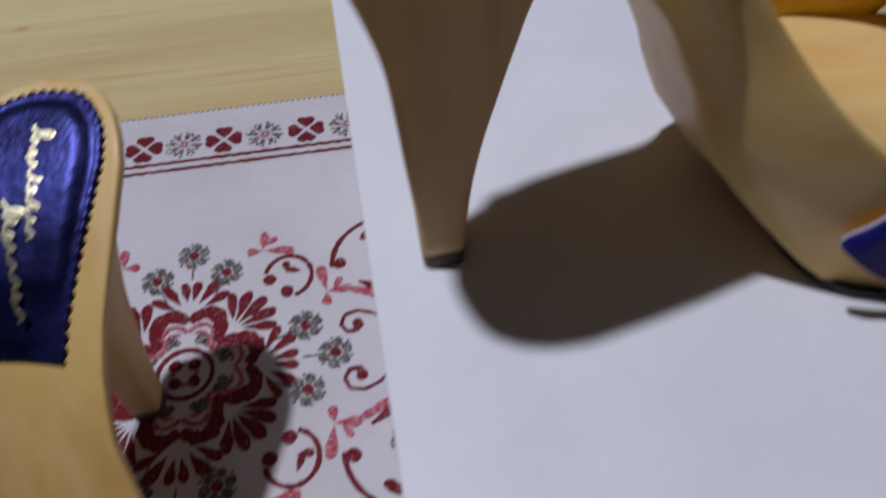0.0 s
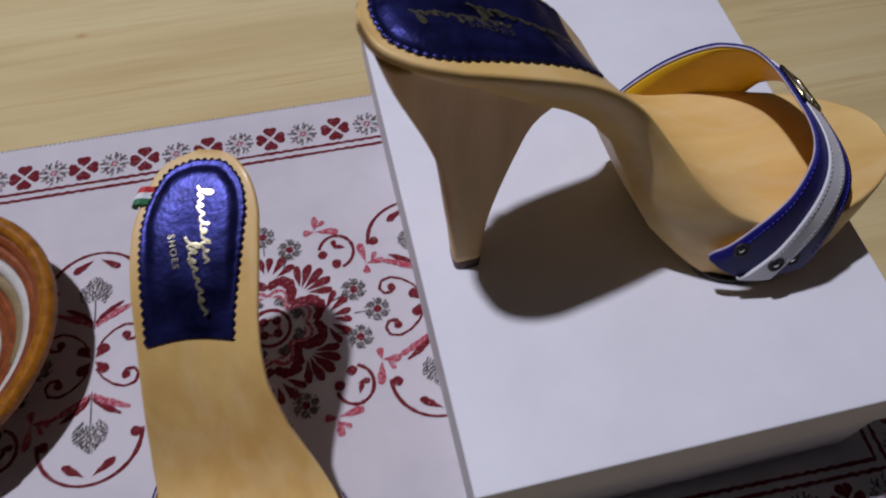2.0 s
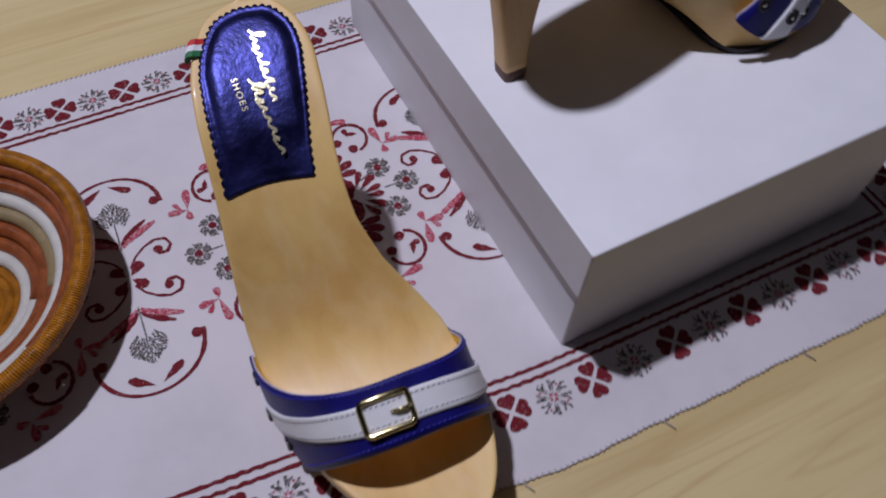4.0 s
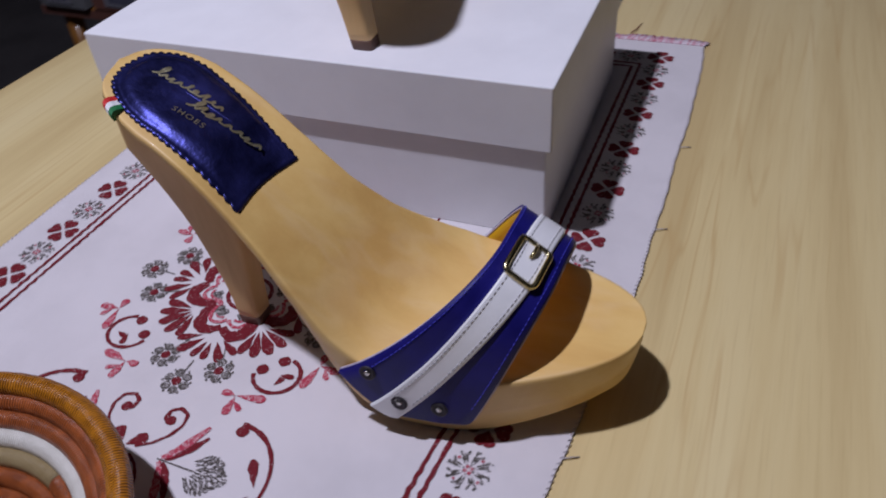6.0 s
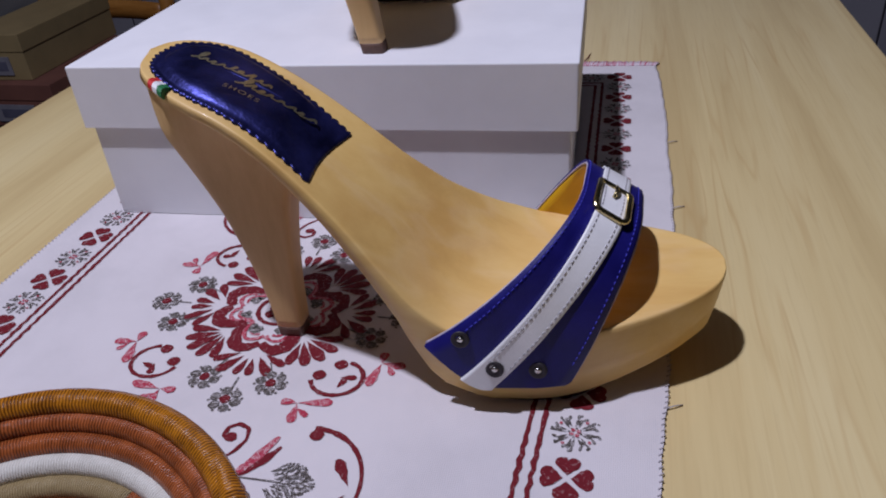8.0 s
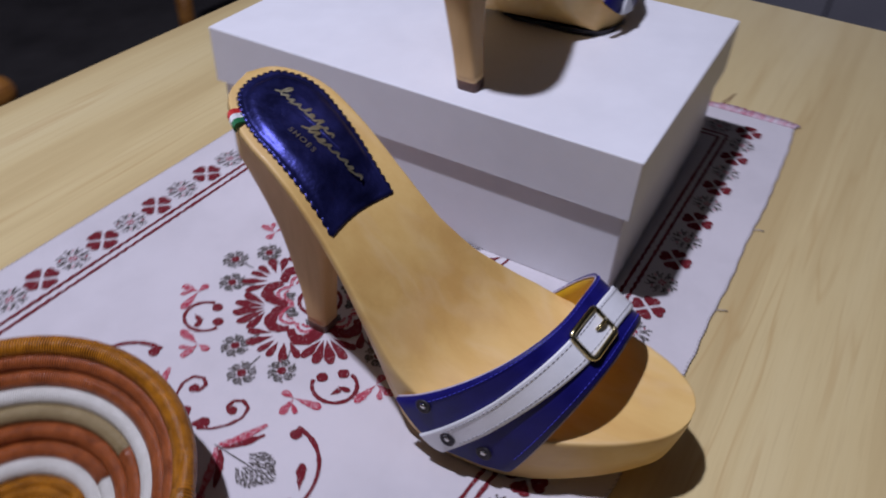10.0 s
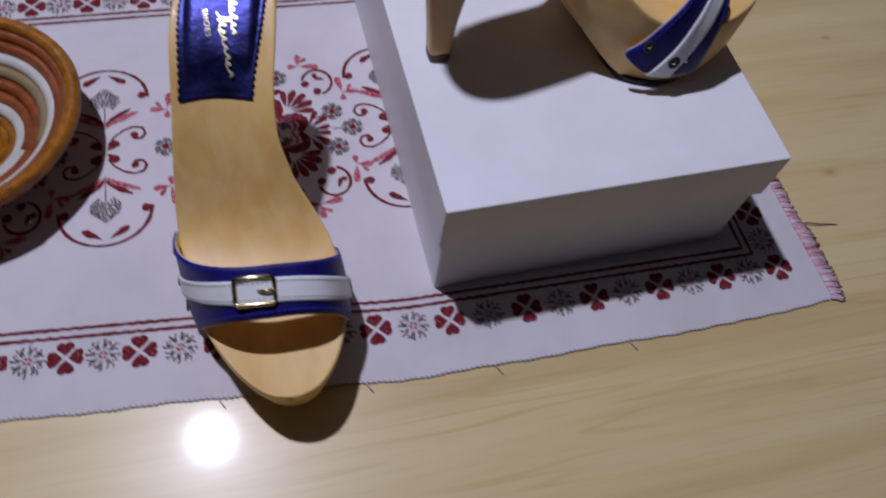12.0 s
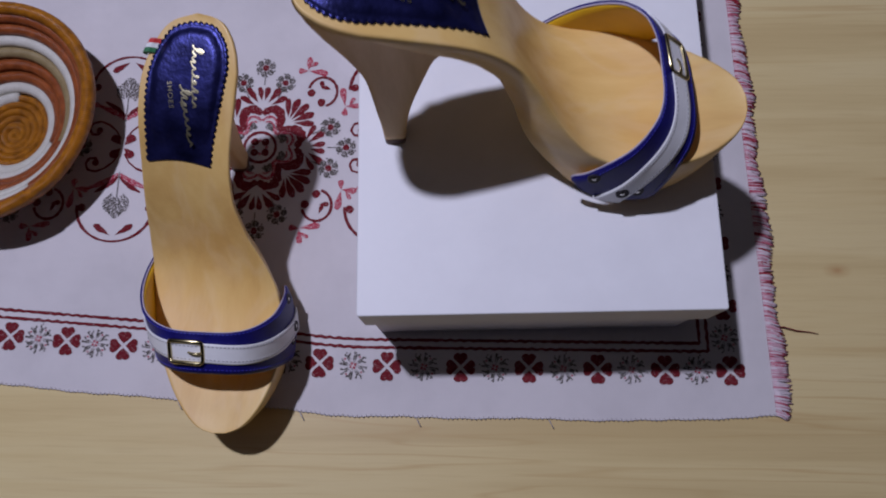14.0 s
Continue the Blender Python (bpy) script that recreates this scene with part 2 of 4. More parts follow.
M_PINK = woven("rose_thread", (0.50, 0.045, 0.085), LINEN, 0.52, 0.9, scale=3000.0)
M_GREY = woven("grey_brown_thread", (0.105, 0.088, 0.078), LINEN, 0.52, 1.2, scale=3400.0)


def thread_bundle(name, tones):
    """Loose threads, each of one of several colours."""
    m, nt, b = nodes_of(name, 0.9, 0, 0.2)
    geo = nt.nodes.new("ShaderNodeNewGeometry")
    r = ramp(nt, geo.outputs["Random Per Island"], tones)
    r.color_ramp.interpolation = "CONSTANT"
    nt.links.new(r.outputs[0], b.inputs["Base Color"])
    return m


M_FRINGE = thread_bundle("red_white_fringe", [(0.0, (0.66, 0.57, 0.61)), (0.46, (0.58, 0.36, 0.42)), (0.70, (0.48, 0.13, 0.18)), (0.88, (0.30, 0.02, 0.035))])
M_EDGE = noisy("overlock_thread", (0.30, 0.27, 0.29), (0.58, 0.54, 0.56), 500, 0.9)
M_CUT = noisy("pale_cut_leather_edge", (0.42, 0.36, 0.46), (0.58, 0.52, 0.62), 300, 0.7)
M_COILGOLD = wrapped("golden_brown_raffia", (0.11, 0.032, 0.003), (0.58, 0.215, 0.014), rough=0.27)
M_COILRUST = wrapped("terracotta_raffia", (0.11, 0.024, 0.006), (0.44, 0.118, 0.032), rough=0.29)
M_COILWHITE = wrapped("cream_raffia", (0.58, 0.55, 0.48), (0.76, 0.73, 0.66))
M_COILTAN = wrapped("olive_tan_raffia", (0.24, 0.17, 0.075), (0.38, 0.29, 0.15))
# wall tone kept dark so that little lamp light bounces into the shadows
M_WALL = noisy("darkened_lilac_plaster", (0.045, 0.042, 0.052), (0.065, 0.062, 0.075), 3, 0.9, 0, 0.2, 0.2, 90)
# far darker than white paint: the dim ambient light is put into this colour
M_CEIL = noisy("darkened_ceiling_paint", (0.075, 0.072, 0.07), (0.095, 0.092, 0.09), 3, 0.9, 0, 0.2, 0.1, 90)
M_FLOOR = noisy("dark_floor_stone", (0.06, 0.055, 0.055), (0.11, 0.10, 0.10), 5, 0.5, 0, 0.4, 0.1, 60)
M_TILE = noisy("pale_lilac_wall_tile", (0.30, 0.29, 0.33), (0.36, 0.35, 0.39), 4, 0.3, 0, 0.5, 0.02, 40)
M_CHAIR = grain("orange_brown_chair_wood", [(0.20, 0.075, 0.015), (0.30, 0.125, 0.025), (0.38, 0.17, 0.04)], (8, 60, 60), 4.0, 0.35, 0.2)
# box and label colours darkened to stand for lamp falloff and shade back there
M_KRAFT = noisy("shaded_buff_card", (0.21, 0.155, 0.07), (0.26, 0.19, 0.085), 18, 0.7)
M_ROSEBOX = noisy("shaded_brick_red_card", (0.13, 0.05, 0.036), (0.17, 0.066, 0.046), 18, 0.7)
M_GREYBOX = noisy("shaded_grey_card", (0.11, 0.11, 0.115), (0.15, 0.15, 0.155), 18, 0.7)
M_LABEL = noisy("shaded_paper_label", (0.15, 0.145, 0.17), (0.19, 0.185, 0.21), 60, 0.7)
M_INK = noisy("dark_label_ink", (0.06, 0.06, 0.09), (0.09, 0.09, 0.13), 60, 0.7)
M_DARKCLOTH = noisy("dark_cushion_cloth", (0.018, 0.014, 0.022), (0.04, 0.03, 0.045), 40, 0.95)


# ---------------------------------------------------------------- mesh helpers
def thing(name, label, category, m=None, group="", kind=""):
    ob = new(name)
    ob.empty_display_size = 0.02
    if m is not None:
        ob.matrix_world = m
    return tagged(ob, label, category, group, kind)


def mesh_of(name, bm, material, smooth=True):
    bmesh.ops.recalc_face_normals(bm, faces=bm.faces)
    me = bpy.data.meshes.new(name)
    bm.to_mesh(me)
    bm.free()
    me.materials.append(material)
    if smooth:
        for p in me.polygons:
            p.use_smooth = True
    return me


def part(name, bm, material, parent, label="", smooth=True, m=None):
    ob = new(name, mesh_of(name, bm, material, smooth))
    ob.parent = parent
    if m is not None:
        ob.matrix_local = m
    return tagged(ob, label)


def solid(name, bm, material, label, category, kind="", smooth=False):
    return tagged(new(name, mesh_of(name, bm, material, smooth)), label, category, "", kind)


def box(x0, x1, y0, y1, z0, z1, bevel=0.0, seg=2, bm=None):
    bm = bm or bmesh.new()
    r = bmesh.ops.create_cube(bm, size=1.0, matrix=Matrix.Translation(((x0 + x1) / 2, (y0 + y1) / 2, (z0 + z1) / 2)) @ Matrix.Diagonal((x1 - x0, y1 - y0, z1 - z0, 1)))
    if bevel:
        ed = {e for v in r["verts"] for e in v.link_edges}
        bmesh.ops.bevel(bm, geom=list(ed), offset=bevel, segments=seg, affect="EDGES", profile=0.5)
    return bm


def rings(sections, closed=True, caps=True, bm=None):
    """Skin over a row of equally long sections."""
    bm = bm or bmesh.new()
    rows = [[bm.verts.new(p) for p in s] for s in sections]
    n = len(rows[0])
    for a, b in zip(rows, rows[1:]):
        for i in range(n if closed else n - 1):
            j = (i + 1) % n
            bm.faces.new((a[i], a[j], b[j], b[i]))
    if caps and closed:
        bm.faces.new(rows[0])
        bm.faces.new(rows[-1][::-1])
    return bm


def tube(points, r, sides=8, closed=False, bm=None):
    pts = [Vector(p) for p in points]
    n = len(pts)
    secs = []
    up = Vector((0, 0, 1))
    for i, p in enumerate(pts):
        d = pts[(i + 1) % n] - pts[i - 1] if closed or 0 < i < n - 1 else (pts[1] - pts[0] if i == 0 else pts[-1] - pts[-2])
        d.normalize()
        a = d.cross(up)
        if a.length < 1e-4:
            a = Vector((1, 0, 0))
        a.normalize()
        b = a.cross(d)
        rr = r[i] if isinstance(r, (list, tuple)) else r
        secs.append([p + rr * (math.cos(t) * a + math.sin(t) * b) for t in np.linspace(0, 2 * math.pi, sides, endpoint=False)])
    if closed:
        secs.append(secs[0])
    return rings(secs, True, not closed, bm)


def lerp(table, u):
    xs, ys = zip(*table)
    return float(np.interp(u, xs, ys))


def smooth_table(table, n=240, k=11):
    """A table made smooth: dense samples, rounded by a short moving mean."""
    xs, ys = zip(*table)
    x = np.linspace(xs[0], xs[-1], n)
    y = np.interp(x, xs, ys)
    pad = np.concatenate([2 * y[0] - y[k:0:-1], y, 2 * y[-1] - y[-2:-k - 2:-1]])
    y = np.convolve(pad, np.ones(2 * k + 1) / (2 * k + 1), "valid")
    return list(zip(x.tolist(), y.tolist()))


def dome(r, h, m, bm=None, rows=5, sides=14):
    secs = []
    for i in range(rows):
        t = i / (rows - 1) * 1.45
        secs.append([m @ Vector((r * math.cos(t) * math.cos(a), r * math.cos(t) * math.sin(a), h * math.sin(t))) for a in np.linspace(0, 2 * math.pi, sides, endpoint=False)])
    return rings(secs, True, True, bm)


# ---------------------------------------------------------------- the room
X0, X1, Y0, Y1, ZF, ZC = -3.6, 2.3, -3.4, 3.2, -0.75, 2.15
solid("floor", box(X0, X1, Y0, Y1, ZF - 0.1, ZF), M_FLOOR, "dark stone floor under the table", "floor", "structure")
solid("ceiling", box(X0, X1, Y0, Y1, ZC, ZC + 0.1), M_CEIL, "plain unseen ceiling over the table, darkened to limit bounce light", "ceiling", "structure")
# north, south and west walls are out of view, added to close the room
solid("wall_north", box(X0 - 0.1, X1 + 0.1, Y1, Y1 + 0.1, ZF - 0.1, ZC + 0.1), M_WALL, "unseen grey lilac wall, darkened to limit bounce light", "wall", "structure")
solid("wall_south", box(X0 - 0.1, X1 + 0.1, Y0 - 0.1, Y0, ZF - 0.1, ZC + 0.1), M_WALL, "unseen grey lilac wall, darkened to limit bounce light", "wall", "structure")
solid("wall_west", box(X0 - 0.1, X0, Y0, Y1, ZF - 0.1, ZC + 0.1), M_WALL, "unseen grey lilac wall, darkened to limit bounce light", "wall", "structure")
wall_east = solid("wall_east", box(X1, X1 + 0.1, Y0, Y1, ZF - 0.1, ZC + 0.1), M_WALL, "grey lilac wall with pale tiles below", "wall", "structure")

tile_mesh = mesh_of("tile", box(-0.006, 0.0, -0.147, 0.147, -0.147, 0.147, 0.003, 1), M_TILE, False)
for iy in range(11):
    for iz in range(5):
        t = new("tile", tile_mesh)
        t.parent = wall_east
        t.matrix_local = pose(X1, -0.95 + 0.30 * iy, ZF + 0.155 + 0.30 * iz)

# ---------------------------------------------------------------- the table
TX0, TX1, TY0, TY1 = -0.95, 0.54, -0.197, 0.522
table = thing("table", "pale wood-grained table with a smooth satin top", "table", pose(0, 0, 0))
part("tabletop", box(TX0, TX1, TY0, TY1, -0.028, 0.0, 0.003, 3), M_TABLE, table, smooth=False)
part("apron", box(TX0 + 0.06, TX1 - 0.06, TY0 + 0.06, TY0 + 0.08, -0.1, -0.029), M_TABLE, table, smooth=False)
part("apron", box(TX0 + 0.06, TX1 - 0.06, TY1 - 0.08, TY1 - 0.06, -0.1, -0.029), M_TABLE, table, smooth=False)
for lx in (TX0 + 0.07, TX1 - 0.07):
    for ly in (TY0 + 0.07, TY1 - 0.07):
        part("leg", box(lx - 0.03, lx + 0.03, ly - 0.03, ly + 0.03, ZF, -0.0295, 0.004), M_TABLE, table, smooth=False)


# ---------------------------------------------------------------- the table runner
def row_front(x):
    return 0.018 + 0.07 * max(0.0, -x) * min(1.0, max(0.0, -x) / 0.06 + 0.2)


def row_back(x):
    return 0.3232 + 0.004 * max(0.0, x) / 0.25


def edge_front(x):
    return row_front(x) - 0.034 + 0.004 * max(0.0, (x - 0.2) / 0.07)


def edge_back(x):
    return row_back(x) + 0.026


RX0, RX1, RZ = -0.62, 0.281, 0.0014
runner = thing("table_runner", "white linen table runner woven with red folk flowers, fringed end", "table runner")
rx = np.linspace(RX0, RX1, 180)
secs_top = []
for x in rx:
    f0, b0 = edge_front(x), edge_back(x)
    f0 += 0.0003 * math.sin(x * 310) + 0.0005 * math.sin(x * 71)
    ys = np.linspace(f0, b0, 28)
    top = [(x - 0.036 * (y + 0.013) * max(0.0, x) / RX1, y, RZ) for y in ys]
    secs_top.append(top + [(p[0], p[1], 0.0002) for p in top[::-1]])
part("cloth", rings(secs_top), M_LINEN, runner, smooth=False)

ZT = RZ + 0.0003


def stroke(bm, pts, w, z=ZT):
    """A flat ribbon of varying width along a line on the cloth."""
    pts = [Vector((p[0], p[1])) for p in pts]
    z += random.uniform(0.0, 0.00016)
    rows = []
    for i, p in enumerate(pts):
        d = pts[min(i + 1, len(pts) - 1)] - pts[max(i - 1, 0)]
        d = d.normalized() if d.length > 1e-9 else Vector((1, 0))
        ww = (w[i] if isinstance(w, (list, tuple)) else w) / 2 * random.uniform(0.76, 1.22)
        nrm = Vector((-d.y, d.x)) * ww
        rows.append((bm.verts.new((*(p + nrm), z)), bm.verts.new((*(p - nrm), z))))
    for a, b in zip(rows, rows[1:]):
        bm.faces.new((a[0], a[1], b[1], b[0]))


def petal(bm, x, y, ang, length, width, z=ZT, blunt=0.85):
    """A drop-shaped petal, its root at (x, y)."""
    n = 20
    z += random.uniform(0.0, 0.00016)
    vs = []
    for i in range(n):
        t = 2 * math.pi * i / n
        s = 0.5 - 0.5 * math.cos(t)
        ww = width / 2 * math.sin(t) * (s ** blunt) * 1.25 * random.uniform(0.80, 1.16)
        px, py = s * length, ww
        vs.append(bm.verts.new((x + px * math.cos(ang) - py * math.sin(ang), y + px * math.sin(ang) + py * math.cos(ang), z)))
    bm.faces.new(vs)


def blob(bm, x, y, r, z=ZT, n=10):
    z += random.uniform(0.0, 0.00016)
    bm.faces.new([bm.verts.new((x + r * random.uniform(0.88, 1.1) * math.cos(a), y + r * random.uniform(0.88, 1.1) * math.sin(a), z)) for a in np.linspace(0, 2 * math.pi, n, endpoint=False)])


def arc(cx, cy, r, a0, a1, n=18, squash=1.0):
    return [(cx + r * math.cos(a), cy + squash * r * math.sin(a)) for a in np.linspace(a0, a1, n)]


def spiral(cx, cy, r0, r1, a0, a1, n=26):
    return [(cx + r * math.cos(a), cy + r * math.sin(a)) for a, r in zip(np.linspace(a0, a1, n), np.linspace(r0, r1, n))]


class Motif:
    """Three threads' worth of shapes; points are turned and mirrored as they are laid."""

    def __init__(self):
        self.red, self.pink, self.grey = bmesh.new(), bmesh.new(), bmesh.new()

    def lay(self, parent, names):
        for bm, mat, nm in ((self.red, M_REDTHREAD, names[0]), (self.pink, M_PINK, names[1]), (self.grey, M_GREY, names[2])):
            if len(bm.faces):
                part(nm, bm, mat, parent, smooth=False)
            else:
                bm.free()


def red_flower(parent, x, y, s=0.0089):
    bm = bmesh.new()
    for k in range(4):
        a = math.pi / 2 * k
        for da in (0.34, -0.34):
            petal(bm, x + 0.0014 * math.cos(a), y + 0.0014 * math.sin(a), a + da, s * 1.0, s * 0.74)
    part("woven_red_flower", bm, M_REDTHREAD, parent, smooth=False)


def grey_flower(parent, x, y, s=0.0098):
    bm = bmesh.new()
    for k in range(8):
        a = math.pi / 4 * k + 0.2
        for da in (0.16, -0.20):
            petal(bm, x + 0.0030 * math.cos(a + da), y + 0.0030 * math.sin(a + da), a + da * 2.2, s * random.uniform(0.40, 0.62), s * 0.17)
        blob(bm, x + s * random.uniform(0.85, 1.1) * math.cos(a + 0.38), y + s * random.uniform(0.85, 1.1) * math.sin(a + 0.38), 0.0006, n=6)
        for da in (0.30, 0.46):
            petal(bm, x + s * 0.66 * math.cos(a + da), y + s * 0.66 * math.sin(a + da), a + 6 * (da - 0.38), s * 0.36, s * 0.15)
        blob(bm, x + s * 0.25 * math.cos(a + 0.38), y + s * 0.25 * math.sin(a + 0.38), 0.0005, n=6)
    part("woven_grey_flower", bm, M_GREY, parent, smooth=False)
    bm = bmesh.new()
    for k in range(4):
        a = math.pi / 2 * k + 0.5
        blob(bm, x + 0.0016 * math.cos(a), y + 0.0016 * math.sin(a), 0.0010, ZT + 0.00008, 6)
        blob(bm, x + 0.0074 * math.cos(a + 0.4), y + 0.0074 * math.sin(a + 0.4), 0.0008, ZT + 0.00008, 6)
    part("woven_pink_dots", bm, M_PINK, parent, smooth=False)


front_x = [0.249, 0.205, 0.159, 0.112, 0.065, 0.014, -0.033, -0.079, -0.126, -0.172, -0.213, -0.254, -0.295, -0.336, -0.377]
back_x = [0.236, 0.192, 0.148, 0.104, 0.060, 0.015, -0.030, -0.075, -0.118, -0.161, -0.202, -0.241, -0.281, -0.321, -0.361]
for xs, row in ((front_x, row_front), (back_x, row_back)):
    for a, b in zip(xs, xs[1:]):
        red_flower(runner, a, row(a))
        grey_flower(runner, (a + b) / 2, row((a + b) / 2))
for k in range(1, 7):
    red_flower(runner, 0.2485 - 0.002 * k, 0.018 + 0.0448 * k)
    grey_flower(runner, 0.2485 - 0.002 * k, 0.018 + 0.0448 * (k - 0.5))

bm = bmesh.new()
for off, w in ((0.0130, 0.0021), (0.0185, 0.0021)):
    xr = 0.249 - off - 0.001
    xs = np.linspace(RX0 + 0.01, xr, 260)
    stroke(bm, [(x, row_front(x) + off + 0.0004 * math.sin(x * 900)) for x in xs], w)
    stroke(bm, [(x - 0.01, row_back(x) - off + 0.0004 * math.sin(x * 900 + 1)) for x in xs], w)
    stroke(bm, [(xr - 0.036 * (y - 0.03) + 0.0003 * math.sin(y * 900), y) for y in np.linspace(0.018 + off, 0.326 - off, 90)], w)
part("woven_border_line", bm, M_REDTHREAD, runner, smooth=False)


def medallion(parent, cx, cy):
    R = lambda a, r: (cx + r * math.cos(a), cy + r * math.sin(a))
    m = Motif()
    stroke(m.red, arc(cx, cy, 0.0118, 0, 2 * math.pi, 40), 0.0023)
    m.lay(parent, ("woven_ring", "", ""))
    for k in range(4):
        a = math.pi / 2 * k
        b = a + math.pi / 4
        m = Motif()
        blob(m.red, *R(b, 0.0058), 0.0030)
        blob(m.pink, *R(a, 0.0052), 0.0013)
        m.lay(parent, ("woven_dot", "woven_dot", ""))
        # one lobe of the fourfold leaf: two rounded shoulders and a notch
        for sgn in (-1, 1):
            m = Motif()
            lob = []
            for t in np.linspace(0, 1, 18):
                ang = a + sgn * (0.02 + 0.78 * t)
                rad = 0.0265 + 0.0066 * math.sin(math.pi * min(1, t * 1.12)) - 0.0075 * t * t
                lob.append(R(ang, rad))
            stroke(m.red, lob, [0.0022 + 0.0050 * math.sin(math.pi * t) ** 0.7 for t in np.linspace(0.06, 0.94, 18)])
            stroke(m.pink, [(cx + (p[0] - cx) * 0.80, cy + (p[1] - cy) * 0.80) for p in lob], 0.0022)
            m.lay(parent, ("woven_lobe", "woven_lobe_edge", ""))
            m = Motif()
            stroke(m.pink, [(cx + (p[0] - cx) * 0.67, cy + (p[1] - cy) * 0.67) for p in lob[3:15]], 0.0015)
            m.lay(parent, ("", "woven_inner_line", ""))
            m = Motif()
            stroke(m.grey, [R(a + sgn * da, r0) for r0, da in ((0.0155, 0.22), (0.0185, 0.36), (0.0185, 0.50), (0.0155, 0.62))], [0.0030, 0.0058, 0.0058, 0.0032])
            m.lay(parent, ("", "", "woven_grey_leaf"))
        # leaf frond on each axis
        for da, r0, ln, w in ((0.09, 0.0375, 0.0115, 0.0052), (-0.09, 0.0375, 0.0115, 0.0052), (0.30, 0.0360, 0.0150, 0.0062), (-0.30, 0.0360, 0.0150, 0.0062), (0.50, 0.0345, 0.0135, 0.0052), (-0.50, 0.0345, 0.0135, 0.0052)):
            m = Motif()
            petal(m.red, *R(a + da * 0.35, r0), a + da * 2.1, ln, w)
            m.lay(parent, ("woven_petal", "", ""))
        # three little flowers on stalks
        for r0, da in ((0.0645, 0.0), (0.0545, 0.30), (0.0545, -0.30)):
            fx, fy = R(a + da, r0)
            m = Motif()
            blob(m.red, fx, fy, 0.0026, ZT + 0.00006, 8)
            for j in range(6):
                c = math.pi / 3 * j + 0.3
                blob(m.grey, fx + 0.0052 * math.cos(c), fy + 0.0052 * math.sin(c), 0.0026, ZT, 8)
                blob(m.grey, fx + 0.0074 * math.cos(c + 0.4), fy + 0.0074 * math.sin(c + 0.4), 0.0008, ZT, 5)
            m.lay(parent, ("woven_flower_heart", "", "woven_grey_flower"))
            m = Motif()
            stroke(m.grey, [R(a + da * 0.9, r0 - 0.014), R(a + da, r0 - 0.006)], 0.0008)
            m.lay(parent, ("", "", "woven_stalk"))
        # fan of petals on the diagonal
        for da, ln, w in ((0, 0.0180, 0.0072), (0.40, 0.0175, 0.0066), (-0.40, 0.0175, 0.0066), (0.82, 0.0155, 0.0060), (-0.82, 0.0155, 0.0060)):
            m = Motif()
            petal(m.red, *R(b + da * 0.12, 0.031), b + da, ln, w)
            m.lay(parent, ("woven_petal", "", ""))
        # curled scroll beyond it
        kx, ky = R(b, 0.0635)
        m = Motif()
        stroke(m.red, [(kx + 0.0118 * math.cos(b + c) * 0.92, ky + 0.0118 * math.sin(b + c)) for c in np.linspace(-2.1, 2.1, 30)], 0.0021)
        for sgn in (-1, 1):
            blob(m.red, kx + 0.0088 * math.cos(b + sgn * 2.45), ky + 0.0088 * math.sin(b + sgn * 2.45), 0.0032)
        m.lay(parent, ("woven_scroll", "", ""))
        for x0, y0, an, ln, w in ((0.0015 * math.cos(b + 1), 0.0015 * math.sin(b + 1), b + 0.9, 0.0075, 0.0044), (0.0065 * math.cos(b - 0.5), 0.0065 * math.sin(b - 0.5), b + 2.0, 0.0065, 0.0038)):
            m = Motif()
            petal(m.red, kx + x0, ky + y0, an, ln, w)
            m.lay(parent, ("woven_petal", "", ""))
        # rose sprigs either side of the scroll
        for sgn in (-1, 1):
            qx, qy = R(b - sgn * 0.30, 0.0705)
            base = b - sgn * 0.5
            m = Motif()
            petal(m.pink, qx, qy, base + sgn * 1.45, 0.0155, 0.0058)
            petal(m.pink, qx, qy, base - sgn * 0.2, 0.0115, 0.0056)
            petal(m.pink, qx, qy, base - sgn * 1.9, 0.0075, 0.0054)
            petal(m.pink, qx + 0.003 * math.cos(base), qy + 0.003 * math.sin(base), base + sgn * 0.7, 0.0075, 0.0036)
            m.lay(parent, ("", "woven_rose_sprig", ""))


